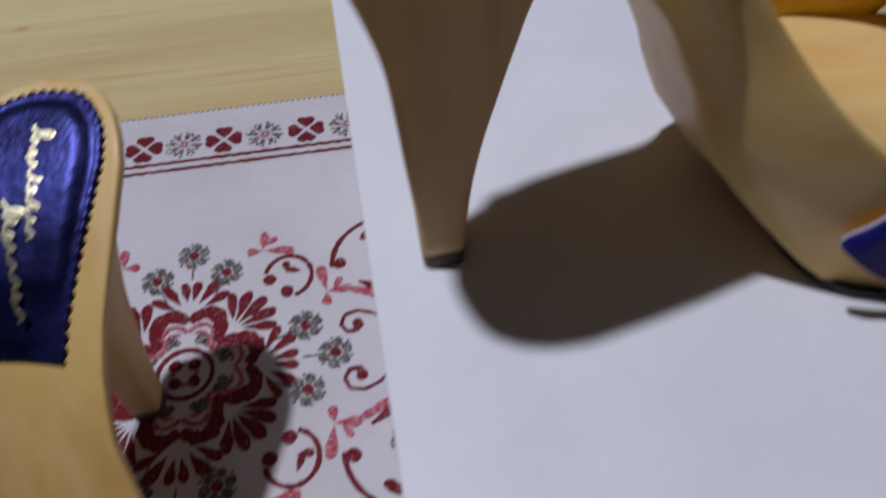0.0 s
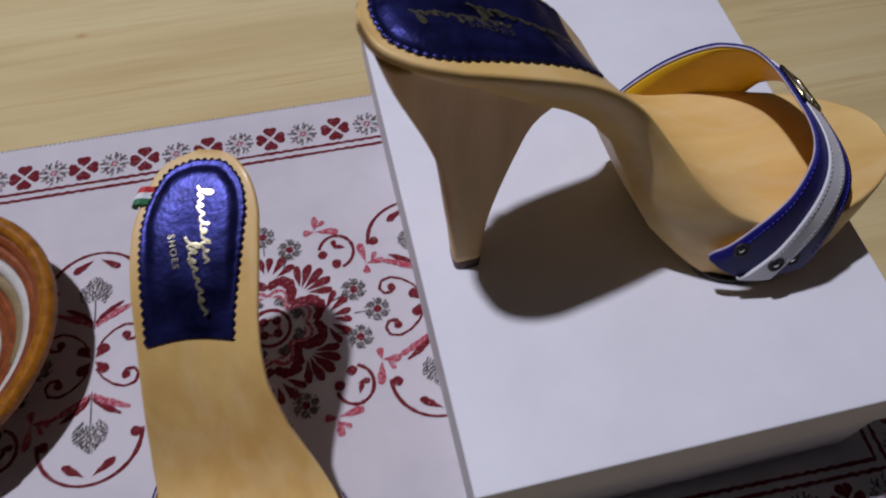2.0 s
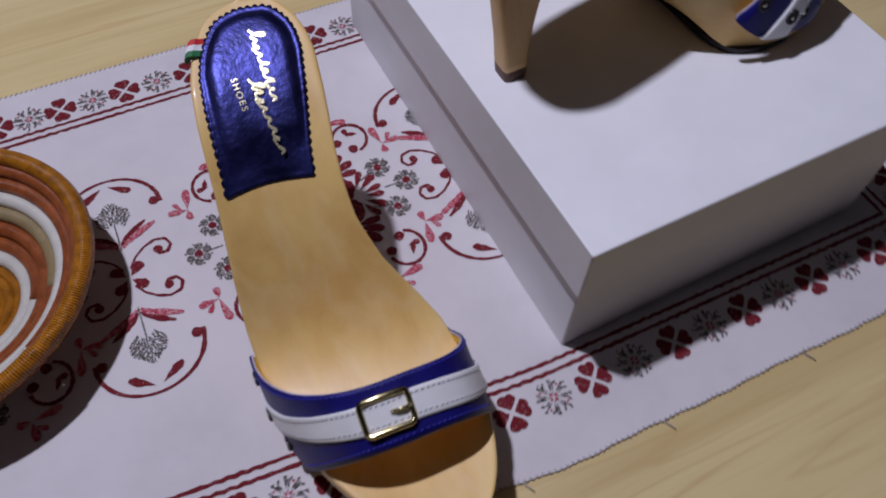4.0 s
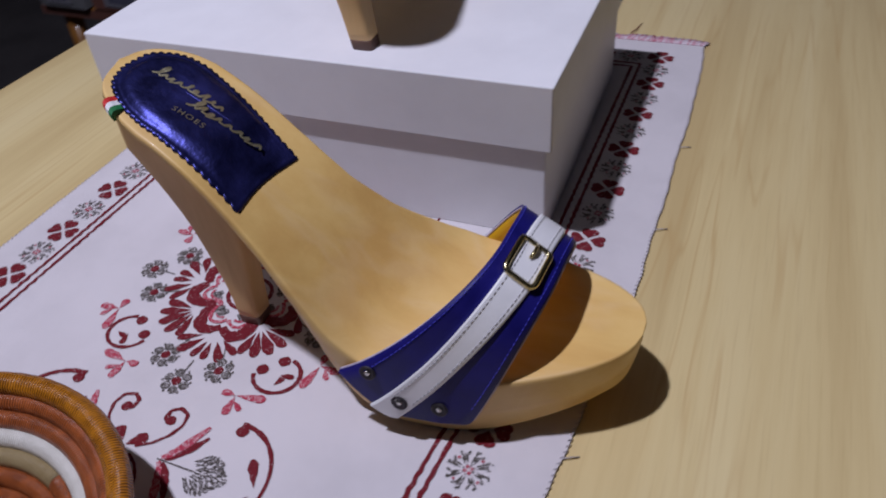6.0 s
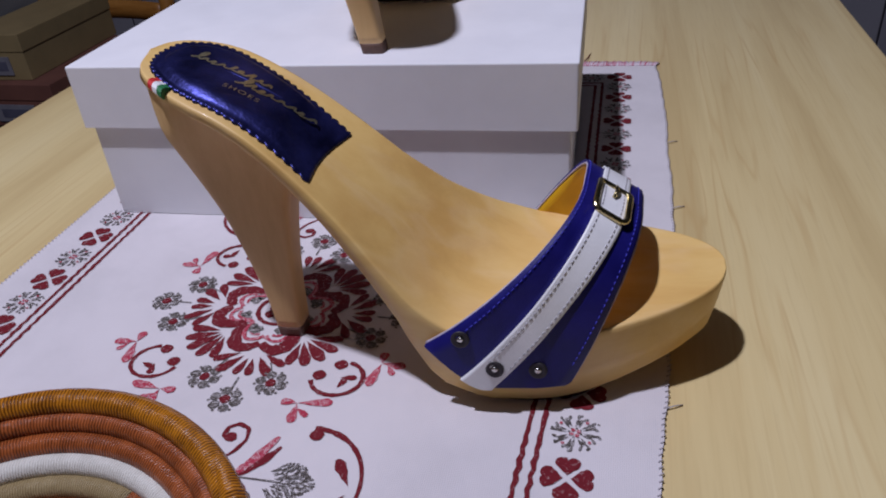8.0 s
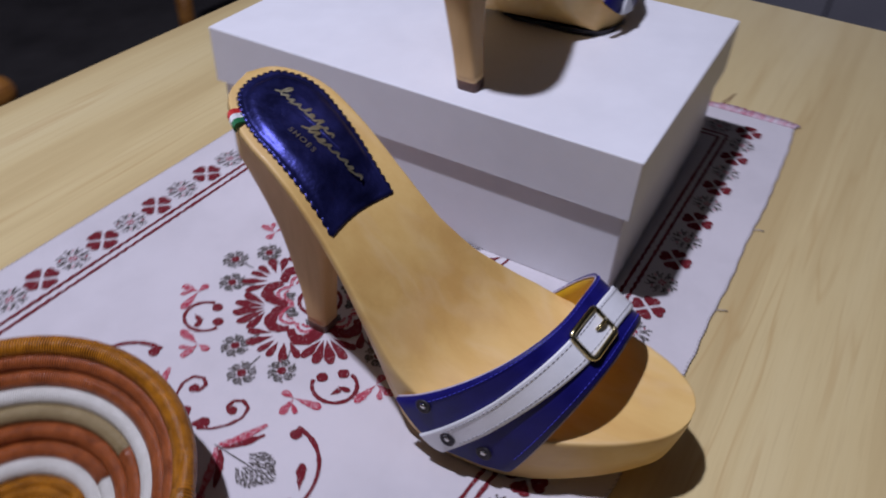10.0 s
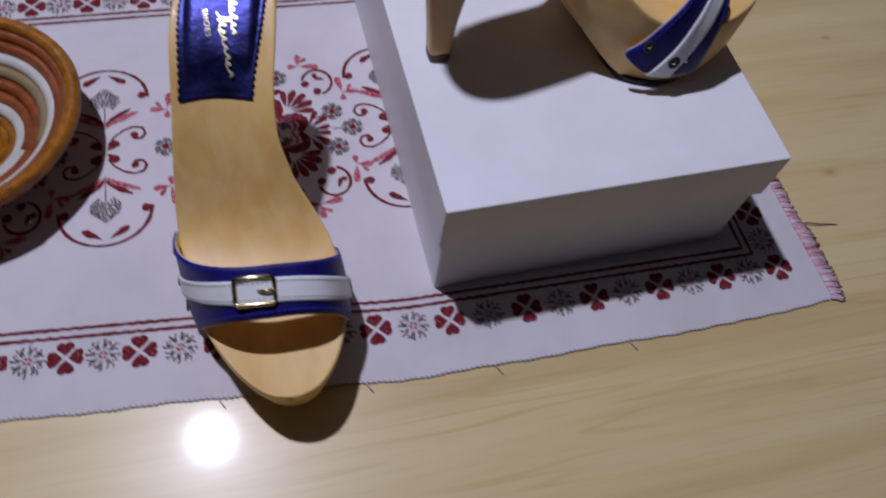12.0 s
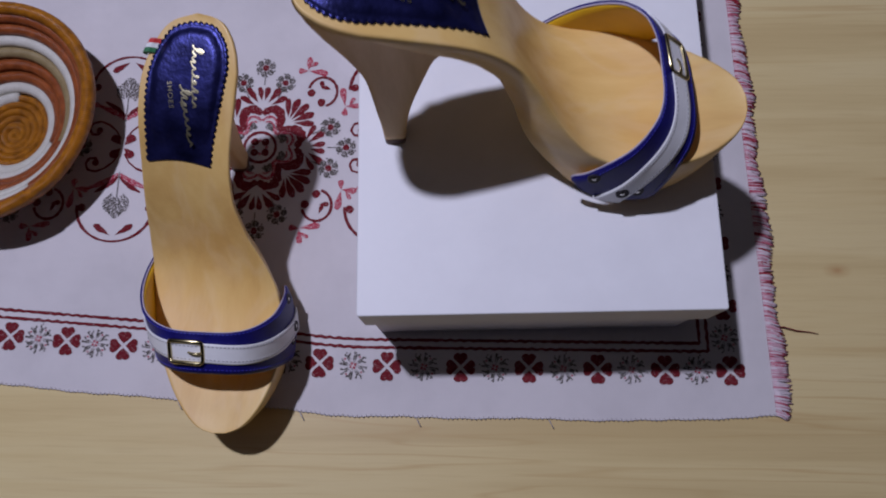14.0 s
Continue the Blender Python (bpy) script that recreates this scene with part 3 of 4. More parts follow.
def sprig(parent, cx, cy):
    for k in range(4):
        a = math.pi / 2 * k + math.pi / 4
        m = Motif()
        petal(m.red, cx + 0.0015 * math.cos(a), cy + 0.0015 * math.sin(a), a, 0.0105, 0.0080)
        m.lay(parent, ("woven_petal", "", ""))
    for sx in (-1, 1):
        for sy in (-1, 1):
            P = lambda x, y: (cx + sx * x, cy + sy * y)
            m = Motif()
            t = np.array([(0.002, 0.006), (0.006, 0.0125), (0.012, 0.0175), (0.0185, 0.0200), (0.0245, 0.0185), (0.0265, 0.0135), (0.0240, 0.0095), (0.0195, 0.0095), (0.0175, 0.0130)])
            f = np.linspace(0, len(t) - 1, 34)
            t = [(float(np.interp(q, range(len(t)), t[:, 0])), float(np.interp(q, range(len(t)), t[:, 1]))) for q in f]
            stroke(m.red, [P(*q) for q in t], [0.0012 + 0.0010 * i / 33 for i in range(34)])
            blob(m.red, *P(0.0190, 0.0128), 0.0027)
            m.lay(parent, ("woven_tendril", "", ""))
            m = Motif()
            fe = [P(0.001 + 0.021 * s, 0.0215 + 0.0075 * s ** 0.6 + 0.004 * s) for s in np.linspace(0, 1, 14)]
            stroke(m.pink, fe, [0.0012 + 0.0030 * math.sin(math.pi * s) for s in np.linspace(0.1, 0.95, 14)])
            fe = [P(0.001 + 0.016 * s, 0.0235 + 0.0125 * s ** 0.7) for s in np.linspace(0, 1, 14)]
            stroke(m.red, fe, [0.0009 + 0.0028 * math.sin(math.pi * s) for s in np.linspace(0.1, 0.98, 14)])
            m.lay(parent, ("woven_feather", "woven_feather", ""))
            m = Motif()
            br = [P(0.0285 * math.sin(c), 0.0735 - 0.026 * (1 - math.cos(c))) for c in np.linspace(0, 1.62, 22)]
            stroke(m.red, br, [0.0014 + 0.0013 * i / 21 for i in range(22)])
            blob(m.red, *P(0.0250, 0.0480), 0.0031)
            m.lay(parent, ("woven_scroll", "", ""))
            m = Motif()
            petal(m.red, *P(0.0018, 0.0690), math.atan2(-sy * 0.55, sx * 0.85), 0.0150, 0.0056)
            m.lay(parent, ("woven_petal", "", ""))
    for sy in (-1, 1):
        m = Motif()
        stroke(m.grey, [(cx, cy + sy * 0.020), (cx, cy + sy * 0.040)], 0.0008)
        m.lay(parent, ("", "", "woven_stalk"))
        m = Motif()
        for i in range(11):
            q = i / 10
            half = 0.0080 * (0.25 + 0.75 * math.sin(math.pi * (0.12 + 0.72 * q))) * (1 if i < 9 else 0.7)
            n = max(2, round(half / 0.0011))
            for j in range(-n, n + 1):
                x, y = j * half / n, 0.0395 + 0.00145 * i - 0.0030 * (abs(j) / n) ** 2
                petal(m.grey, cx + x + random.uniform(-0.0003, 0.0003), cy + sy * y, math.atan2(sy, j * 0.22) + random.uniform(-0.4, 0.4), 0.0024, 0.0012)
        tagged_bud = m.grey
        ob = part("woven_grey_bud", tagged_bud, M_GREY, parent, smooth=False)
        tagged(ob, kind="stuff")
        m.red.free()
        m.pink.free()


for k in (-1, 0, 1):
    medallion(runner, -0.0862 + 0.199 * k, 0.1788)
for k in (-1, 0, 1):
    sprig(runner, -0.190 + 0.198 * k, 0.179)

# hem stitches and the frayed end
bm = bmesh.new()
for row, sgn in ((edge_front, -1), (edge_back, 1)):
    for x in np.arange(RX0, RX1, 0.0032):
        y = row(x) + (0.0003 * math.sin(x * 310) + 0.0005 * math.sin(x * 71)) * (sgn < 0)
        tube([(x, y - sgn * 0.0012, RZ + 0.0002), (x + 0.0012, y + sgn * 0.0004, RZ + 0.0004), (x + 0.002, y + sgn * 0.0006 * random.uniform(0.2, 1.2), 0.0007)], 0.0003, 4, bm=bm)
tagged(part("hem_stitches", bm, M_EDGE, runner, "grey overlocked hem"), kind="stuff")
bm = bmesh.new()
y = edge_front(RX1) + 0.0005
while y < edge_back(RX1) - 0.001:
    wave = 0.0016 * math.sin(y * 62) + 0.0009 * math.sin(y * 171 + 1)
    ln = 0.0105 + wave + random.uniform(-0.0018, 0.0015)
    dy = -0.0022 + 0.0016 * math.sin(y * 95) + random.uniform(-0.0012, 0.0012)
    x = RX1 - 0.0035 - 0.036 * (y + 0.01)
    h = random.uniform(0.0, 0.0011)
    tube([(x, y, RZ + 0.0002), (x + ln * 0.35, y + dy * 0.25, 0.0016 + h), (x + ln * 0.75, y + dy * 0.7, 0.0014 + h), (x + ln, y + dy, 0.0007)], [0.0007, 0.0007, 0.0006, 0.0004], 4, bm=bm)
    y += random.uniform(0.00035, 0.0007)
tagged(part("fringe", bm, M_FRINGE, runner, "frayed red and white fringe"), kind="stuff")
bm = tube([(0.279, 0.047, 0.001), (0.287, 0.0485, 0.0022), (0.296, 0.046, 0.0018), (0.305, 0.0452, 0.001), (0.311, 0.0440, 0.0008)], [0.0006, 0.0005, 0.0005, 0.0004, 0.0003], 5)
part("loose_thread", bm, M_REDTHREAD, runner, "loose dark red thread")
for x in (-0.13, -0.045, 0.035, 0.125):
    y = edge_front(x)
    bm = tube([(x, y, 0.0012), (x + 0.0015, y - 0.003, 0.0014), (x + 0.0035, y - 0.0065, 0.0006)], 0.00035, 4)
    part("loose_thread", bm, M_EDGE, runner)


# ---------------------------------------------------------------- the shoe box
BW, BL, BH, LID = 0.2125, 0.2890, 0.0965, 0.037
shoe_box = thing("shoe_box", "plain white cardboard shoe box, lid on, on the runner", "box", pose(0.1071, 0.1858, RZ + 0.0004, 0, 0, 1.75))


def hollow(w, l, z0, z1, t, r, roof):
    """Four card walls with a closed top (roof) or bottom."""
    bm = bmesh.new()

    def loop(hw, hl, z):
        out = []
        for cx, cy, a0 in ((hw - r, hl - r, 0), (-hw + r, hl - r, 90), (-hw + r, -hl + r, 180), (hw - r, -hl + r, 270)):
            out += [(cx + r * math.cos(radians(a0 + a)), cy + r * math.sin(radians(a0 + a)), z) for a in (0, 30, 60, 90)]
        return out
    e = 0.0008
    if roof:
        secs = [loop(w / 2 - t, l / 2 - t, z1 - t), loop(w / 2 - t, l / 2 - t, z0), loop(w / 2, l / 2, z0), loop(w / 2, l / 2, z1 - e), loop(w / 2 - e * 0.3, l / 2 - e * 0.3, z1 - e * 0.3), loop(w / 2 - e, l / 2 - e, z1)]
    else:
        secs = [loop(w / 2 - t, l / 2 - t, z0 + t), loop(w / 2 - t, l / 2 - t, z1), loop(w / 2, l / 2, z1), loop(w / 2, l / 2, z0)]
    return rings(secs, True, True, bm)


part("box_body", hollow(BW - 0.007, BL - 0.007, 0.0, BH - 0.003, 0.0016, 0.0015, False), M_CARD, shoe_box, smooth=False)
part("lid", hollow(BW, BL, BH - LID, BH, 0.0016, 0.0014, True), M_CARD, shoe_box, "white lid with slightly worn edges", smooth=False)

# ---------------------------------------------------------------- the mules
OUT_L = smooth_table([(0.0, 0.0045), (0.0007, -0.001), (0.002, -0.006), (0.0040, -0.0098), (0.0075, -0.0140), (0.015, -0.0196), (0.023, -0.0240), (0.033, -0.0277), (0.05, -0.0310), (0.06, -0.0325), (0.075, -0.0348), (0.088, -0.0375), (0.101, -0.0405), (0.117, -0.0435), (0.132, -0.0440), (0.145, -0.0432), (0.165, -0.0407), (0.185, -0.0352), (0.198, -0.0298), (0.210, -0.0238), (0.220, -0.0175), (0.228, -0.0110), (0.2335, -0.0050), (0.2364, 0.0005), (0.2375, 0.0060)], 1200, 9)
OUT_R = smooth_table([(0.0, 0.0075), (0.0007, 0.0125), (0.002, 0.0170), (0.0040, 0.0205), (0.0075, 0.0238), (0.015, 0.0276), (0.023, 0.0297), (0.033, 0.0302), (0.05, 0.0275), (0.06, 0.0255), (0.075, 0.0222), (0.088, 0.0205), (0.101, 0.0205), (0.117, 0.026), (0.132, 0.0355), (0.145, 0.0418), (0.165, 0.0458), (0.185, 0.0455), (0.198, 0.0432), (0.210, 0.0395), (0.220, 0.0350), (0.228, 0.0296), (0.2335, 0.0242), (0.2364, 0.0190), (0.2375, 0.0140)], 1200, 9)
TOP_L = smooth_table([(0.0, 0.1345), (0.02, 0.1275), (0.036, 0.1235), (0.05, 0.1175), (0.063, 0.108), (0.075, 0.0965), (0.088, 0.0838), (0.099, 0.0707), (0.110, 0.0558), (0.121, 0.0435), (0.134, 0.0375), (0.15, 0.0355), (0.18, 0.036), (0.21, 0.0395), (0.2375, 0.043)])
TOP_R = smooth_table([(0.0, 0.1355), (0.02, 0.1315), (0.033, 0.127), (0.05, 0.1195), (0.061, 0.1138), (0.081, 0.1015), (0.093, 0.0920), (0.105, 0.0810), (0.121, 0.0660), (0.134, 0.0550), (0.147, 0.0480), (0.165, 0.0428), (0.199, 0.0405), (0.2375, 0.043)])
THICK_L = [(0.0, 0.0055), (0.05, 0.0068), (0.085, 0.0081), (0.105, 0.0094), (0.116, 0.0118), (0.124, 0.0190), (0.132, 0.0300), (0.145, 0.0345), (0.172, 0.0345), (0.195, 0.0310), (0.215, 0.0275), (0.2375, 0.0245)]
THICK_R = [(0.0, 0.0055), (0.04, 0.008), (0.06, 0.0125), (0.085, 0.0155), (0.105, 0.0175), (0.118, 0.0232), (0.130, 0.0365), (0.145, 0.0465), (0.172, 0.0405), (0.195, 0.0345), (0.215, 0.0285), (0.2375, 0.0245)]


def top_at(u, v):
    """Height of the footbed, slightly hollow across."""
    l, r = lerp(OUT_L, u), lerp(OUT_R, u)
    s = min(1.0, max(0.0, (v - l) / max(1e-6, r - l)))
    z = (1 - s) * lerp(TOP_L, u) + s * lerp(TOP_R, u)
    hollow_depth = 0.0022 * math.exp(-((u - 0.12) / 0.07) ** 2) + 0.0008
    return z - hollow_depth * (1 - (2 * s - 1) ** 2) * min(1.0, (r - l) / 0.04)


def slope_at(u):
    return (lerp(TOP_L, u + 0.004) + lerp(TOP_R, u + 0.004) - lerp(TOP_L, u - 0.004) - lerp(TOP_R, u - 0.004)) / 0.016


def sole_sections():
    us = np.concatenate([[0.0, 0.0002, 0.0006, 0.0012, 0.002, 0.003, 0.0045, 0.0062, 0.0085, 0.011, 0.0135], np.arange(0.016, 0.222, 0.0042), [0.2245, 0.228, 0.231, 0.2335, 0.2355, 0.2368, 0.2375]])
    secs = []
    for u in us:
        l, r = lerp(OUT_L, u), lerp(OUT_R, u)
        k = min(1.0, max(0.0, (0.15 - u) / 0.035))
        sl = slope_at(min(max(u, 0.004), 0.233)) * k
        ln = math.hypot(1, sl)
        nu, nz = sl / ln, -1 / ln
        w = r - l
        sec = []
        e = min(0.0012, w * 0.2)
        for s in (0, 0.025, 0.1, 0.2, 0.35, 0.5, 0.65, 0.8, 0.9, 0.975, 1):
            v = l + e + (w - 2 * e) * s
            sec.append((u, v, top_at(u, v)))
        sec.append((u, r - e * 0.3, top_at(u, r) - e * 0.3))
        sec.append((u, r, top_at(u, r) - e))
        tl, tr = lerp(THICK_L, u), lerp(THICK_R, u)
        under = 0.0035 * min(1, w / 0.04)
        tuck = under + 0.0080 * math.exp(-((u - 0.122) / 0.036) ** 2)
        zr, zl = top_at(u, r), top_at(u, l)
        ends = 0.0
        if u > 0.18:
            ends = -0.0035 * ((u - 0.18) / 0.0575) ** 2
        sec.append((u + nu * 0.0035, r, zr + nz * 0.0035))
        sec.append((u + nu * tr * 0.55 + ends * 0.4, r - tuck * 0.4, zr + nz * tr * 0.55))
        for s in np.linspace(0, 1, 7):
            t = tr + (tl - tr) * s
            vv = (r - tuck) + (l - r + under + tuck) * s
            z = (zr + (zl - zr) * s) + nz * t
            sec.append((u + nu * t + ends, vv, max(0.0016, z)))
        sec.append((u + nu * tl * 0.55 + ends * 0.4, l + under * 0.25, zl + nz * tl * 0.55))
        sec.append((u + nu * 0.0035, l, zl + nz * 0.0035))
        sec.append((u, l, zl - e))
        sec.append((u, l + e * 0.3, zl - e * 0.3))
        secs.append(sec)
    return secs


HEEL_BACK = smooth_table([(0.0, 0.0368), (0.02, 0.0348), (0.043, 0.0298), (0.0686, 0.0230), (0.0876, 0.0152), (0.1056, 0.0080), (0.13, 0.0015)])
HEEL_FRONT = smooth_table([(0.0, 0.0492), (0.025, 0.0500), (0.045, 0.0515), (0.065, 0.0540), (0.08, 0.0572), (0.09, 0.0630), (0.098, 0.075), (0.13, 0.088)])
HEEL_HALF = smooth_table([(0.0, 0.0064), (0.03, 0.0071), (0.06, 0.0092), (0.085, 0.0130), (0.105, 0.0185), (0.13, 0.026)])
HEEL_MID = smooth_table([(0.0, -0.0035), (0.06, -0.002), (0.13, 0.001)])


def heel_sections(z0, z1, n):
    secs = []
    for z in np.linspace(z0, z1, n):
        b, f, h, c = (lerp(t, z) for t in (HEEL_BACK, HEEL_FRONT, HEEL_HALF, HEEL_MID))
        sec = []
        for a in np.linspace(0, 2 * math.pi, 28, endpoint=False):
            ca, sa = math.cos(a), math.sin(a)
            pu = (b + f) / 2 + (f - b) / 2 * math.copysign(abs(ca) ** 0.36, ca)
            pv = c + h * math.copysign(abs(sa) ** 0.40, sa)
            if pu > (b + f) / 2:
                pv = c + (pv - c) * 0.97
            pu2 = min(max(pu, 0.002), 0.2)
            l, r = lerp(OUT_L, pu2), lerp(OUT_R, pu2)
            pv = min(max(pv, l + 0.0012), r - 0.0012)
            sec.append((pu, pv, min(z, top_at(pu2, pv) - 0.0035)))
        secs.append(sec)
    return secs


def pad_outline():
    """The scalloped rim of the heel pad, as (u, v) points."""
    us = np.concatenate([np.linspace(0.083, 0.01, 70), [0.008, 0.006, 0.0045, 0.003, 0.002, 0.0012, 0.0006, 0.0002]])
    rim = [Vector((u, lerp(OUT_L, u))) for u in us] + [Vector((u, lerp(OUT_R, u))) for u in us[::-1]]
    off = []
    for i, p in enumerate(rim):
        k = p.x / 0.083
        inset = 0.0055 + 0.0010 * k if i < len(us) else 0.0055 - 0.0010 * min(1.0, 2.8 * k) + 0.0080 * max(0.0, k - 0.22) / 0.78
        d = (rim[min(i + 3, len(rim) - 1)] - rim[max(i - 3, 0)]).normalized()
        off.append(p + Vector((d.y, -d.x)) * inset)
    half = len(us)
    left = [(p.x - 0.0075 * max(0.0, p.x) / 0.083, p.y) for p in off[:half]]
    right = [(p.x, p.y) for p in off[half:]][::-1]
    line = left + right[::-1]
    a, b = line[-1], line[0]
    for t in np.linspace(0, 1, 14)[1:-1]:
        bow = 0.0024 * math.sin(math.pi * t)
        line.append((a[0] + (b[0] - a[0]) * t - bow, a[1] + (b[1] - a[1]) * t))
    n_side = len(left) + len(right)
    # equal steps, with scallops along the sides and heel
    pts = [Vector(p) for p in line]
    acc = [0.0]
    for p, q in zip(pts, pts[1:]):
        acc.append(acc[-1] + (q - p).length)
    side_end = acc[n_side - 1]
    out = []
    for d in np.arange(0, acc[-1], 0.00055):
        i = min(int(np.searchsorted(acc, d, "right")) - 1, len(pts) - 2)
        k = (d - acc[i]) / max(1e-9, acc[i + 1] - acc[i])
        p = pts[i].lerp(pts[i + 1], k)
        dr = (pts[i + 1] - pts[i]).normalized()
        amp = 0.0012 if d < side_end else 0.0001
        q = p + Vector((-dr.y, dr.x)) * amp * abs(math.sin(math.pi * d / 0.0033))
        out.append((q.x, q.y, p.x, p.y))
    return out


def pad_sections():
    line = pad_outline()
    secs = []
    prof = [(1.0, 0.0003), (1.0, 0.0012), (0.97, 0.0014), (0.94, 0.0014), (0.905, 0.0013), (0.85, 0.0021), (0.77, 0.0032), (0.70, 0.0038), (0.62, 0.0040), (0.40, 0.0040), (0.02, 0.0040)]
    for sc, h in prof:
        sec = []
        for u, v, u_in, v_in in line:
            if sc < 0.98:
                u, v = u_in, v_in
            su = min(max(u, 0.030), 0.060)
            sv = 0.0 + 0.1 * (v - 0.0)
            pu, pv = su + (u - su) * sc, sv + (v - sv) * sc
            pu = u + (pu - u) if sc > 0.5 else pu
            hh = h + (min(h, 0.0014) - h) * min(1.0, max(0.0, (pu - 0.0635) / 0.006))
            sec.append((pu, pv, top_at(pu, pv) + hh))
        secs.append(sec)
    return secs


STRAP_BACK, STRAP_FRONT = (0.1190, 0.1790, 0.1355), (0.1770, 0.2020, 0.1860)


def strap_point(phi, w, lift=0.0):
    """A place on the instep strap: phi from the outer flank over the top to the inner one, w from its back to its front edge."""
    s = phi / math.pi
    arch = math.sin(phi)

    def edge(tab):
        base = tab[0] + (tab[2] - tab[0]) * s
        return base + (tab[1] - (tab[0] + tab[2]) / 2) * arch ** 0.72
    low_l = 0.0190 * max(0.0, 1 - w / 0.42) ** 1.4 + 0.0135
    low_r = 0.0085 * max(0.0, 1 - w / 0.42) ** 1.4 + 0.0135
    low = low_l + (low_r - low_l) * s
    apex = 0.0815 - 0.0135 * w + lift
    rise = (apex - low) * arch ** 0.80
    # rounded corners at both ends, rounder on the inner flank
    r_end = 0.0022 if s < 0.5 else 0.0060
    k = max(0.0, 1 - rise / r_end)
    cut = r_end * (1 - math.sqrt(1 - k * k))
    u = edge(STRAP_BACK) + (edge(STRAP_FRONT) - edge(STRAP_BACK)) * w + cut * max(0.0, 1 - w / 0.35) - cut * max(0.0, (w - 0.65) / 0.35)
    uu = min(max(u, 0.1), 0.21)
    l, r = lerp(OUT_L, uu) - 0.0016, lerp(OUT_R, uu) + 0.0016
    c, h = (l + r) / 2, (r - l) / 2 + lift
    co = math.cos(phi)
    v = c - h * math.copysign(abs(co) ** 0.62, co)
    return Vector((u, v, low + rise))


def strap_band(w0, w1, lift0, lift1, p0=0.0, p1=math.pi, nphi=90, nw=12):
    secs = []
    for q in np.linspace(0, math.pi, nphi):
        phi = p0 + (p1 - p0) * (0.5 - 0.5 * math.cos(q))
        ws = np.linspace(*(strip_edges(phi) if w0 is None else (w0, w1)), nw)
        sec = [strap_point(phi, w, lift1) for w in ws] + [strap_point(phi, w, lift0) for w in ws[::-1]]
        secs.append(sec)
    return rings(secs)


def strip_edges(phi):
    """The white strip keeps its own width where the strap widens."""
    wide = (strap_point(phi, 1.0) - strap_point(phi, 0.0)).length
    half = 0.0064 / wide
    mid = 0.37 + 0.15 * math.sin(phi) + 0.12 * max(0.0, -math.cos(phi))
    return mid - half, mid + half


def stitches(bm, w, lift, step=0.0022, p0=0.1, p1=math.pi - 0.1):
    prev, acc, start = None, 0.0, None
    for phi in np.linspace(p0, p1, 400):
        if w in (0, 1):
            e0, e1 = strip_edges(phi)
            ww = e0 + (e1 - e0) * (0.16 if w == 0 else 0.84)
        else:
            ww = w
        p = strap_point(phi, ww, lift)
        if prev is not None:
            acc += (p - prev).length
            if acc > step:
                q = strap_point(phi + 0.011, ww, lift)
                d = (q - p).normalized() * 0.0007
                tube([p - d, p, p + d], 0.00030, 4, bm=bm)
                acc = 0.0
        prev = p


def frame_at(phi, w, lift):
    """Axes on the strap: along it, across it, outwards."""
    p = strap_point(phi, w, lift)
    a = (strap_point(phi + 0.03, w, lift) - strap_point(phi - 0.03, w, lift)).normalized()
    b = (strap_point(phi, min(1, w + 0.1), lift) - strap_point(phi, w - 0.1, lift)).normalized()
    n = a.cross(b).normalized()
    if n.z < 0 and abs(math.cos(phi)) < 0.8:
        n = -n
    b = n.cross(a).normalized()
    return p, a, b, n


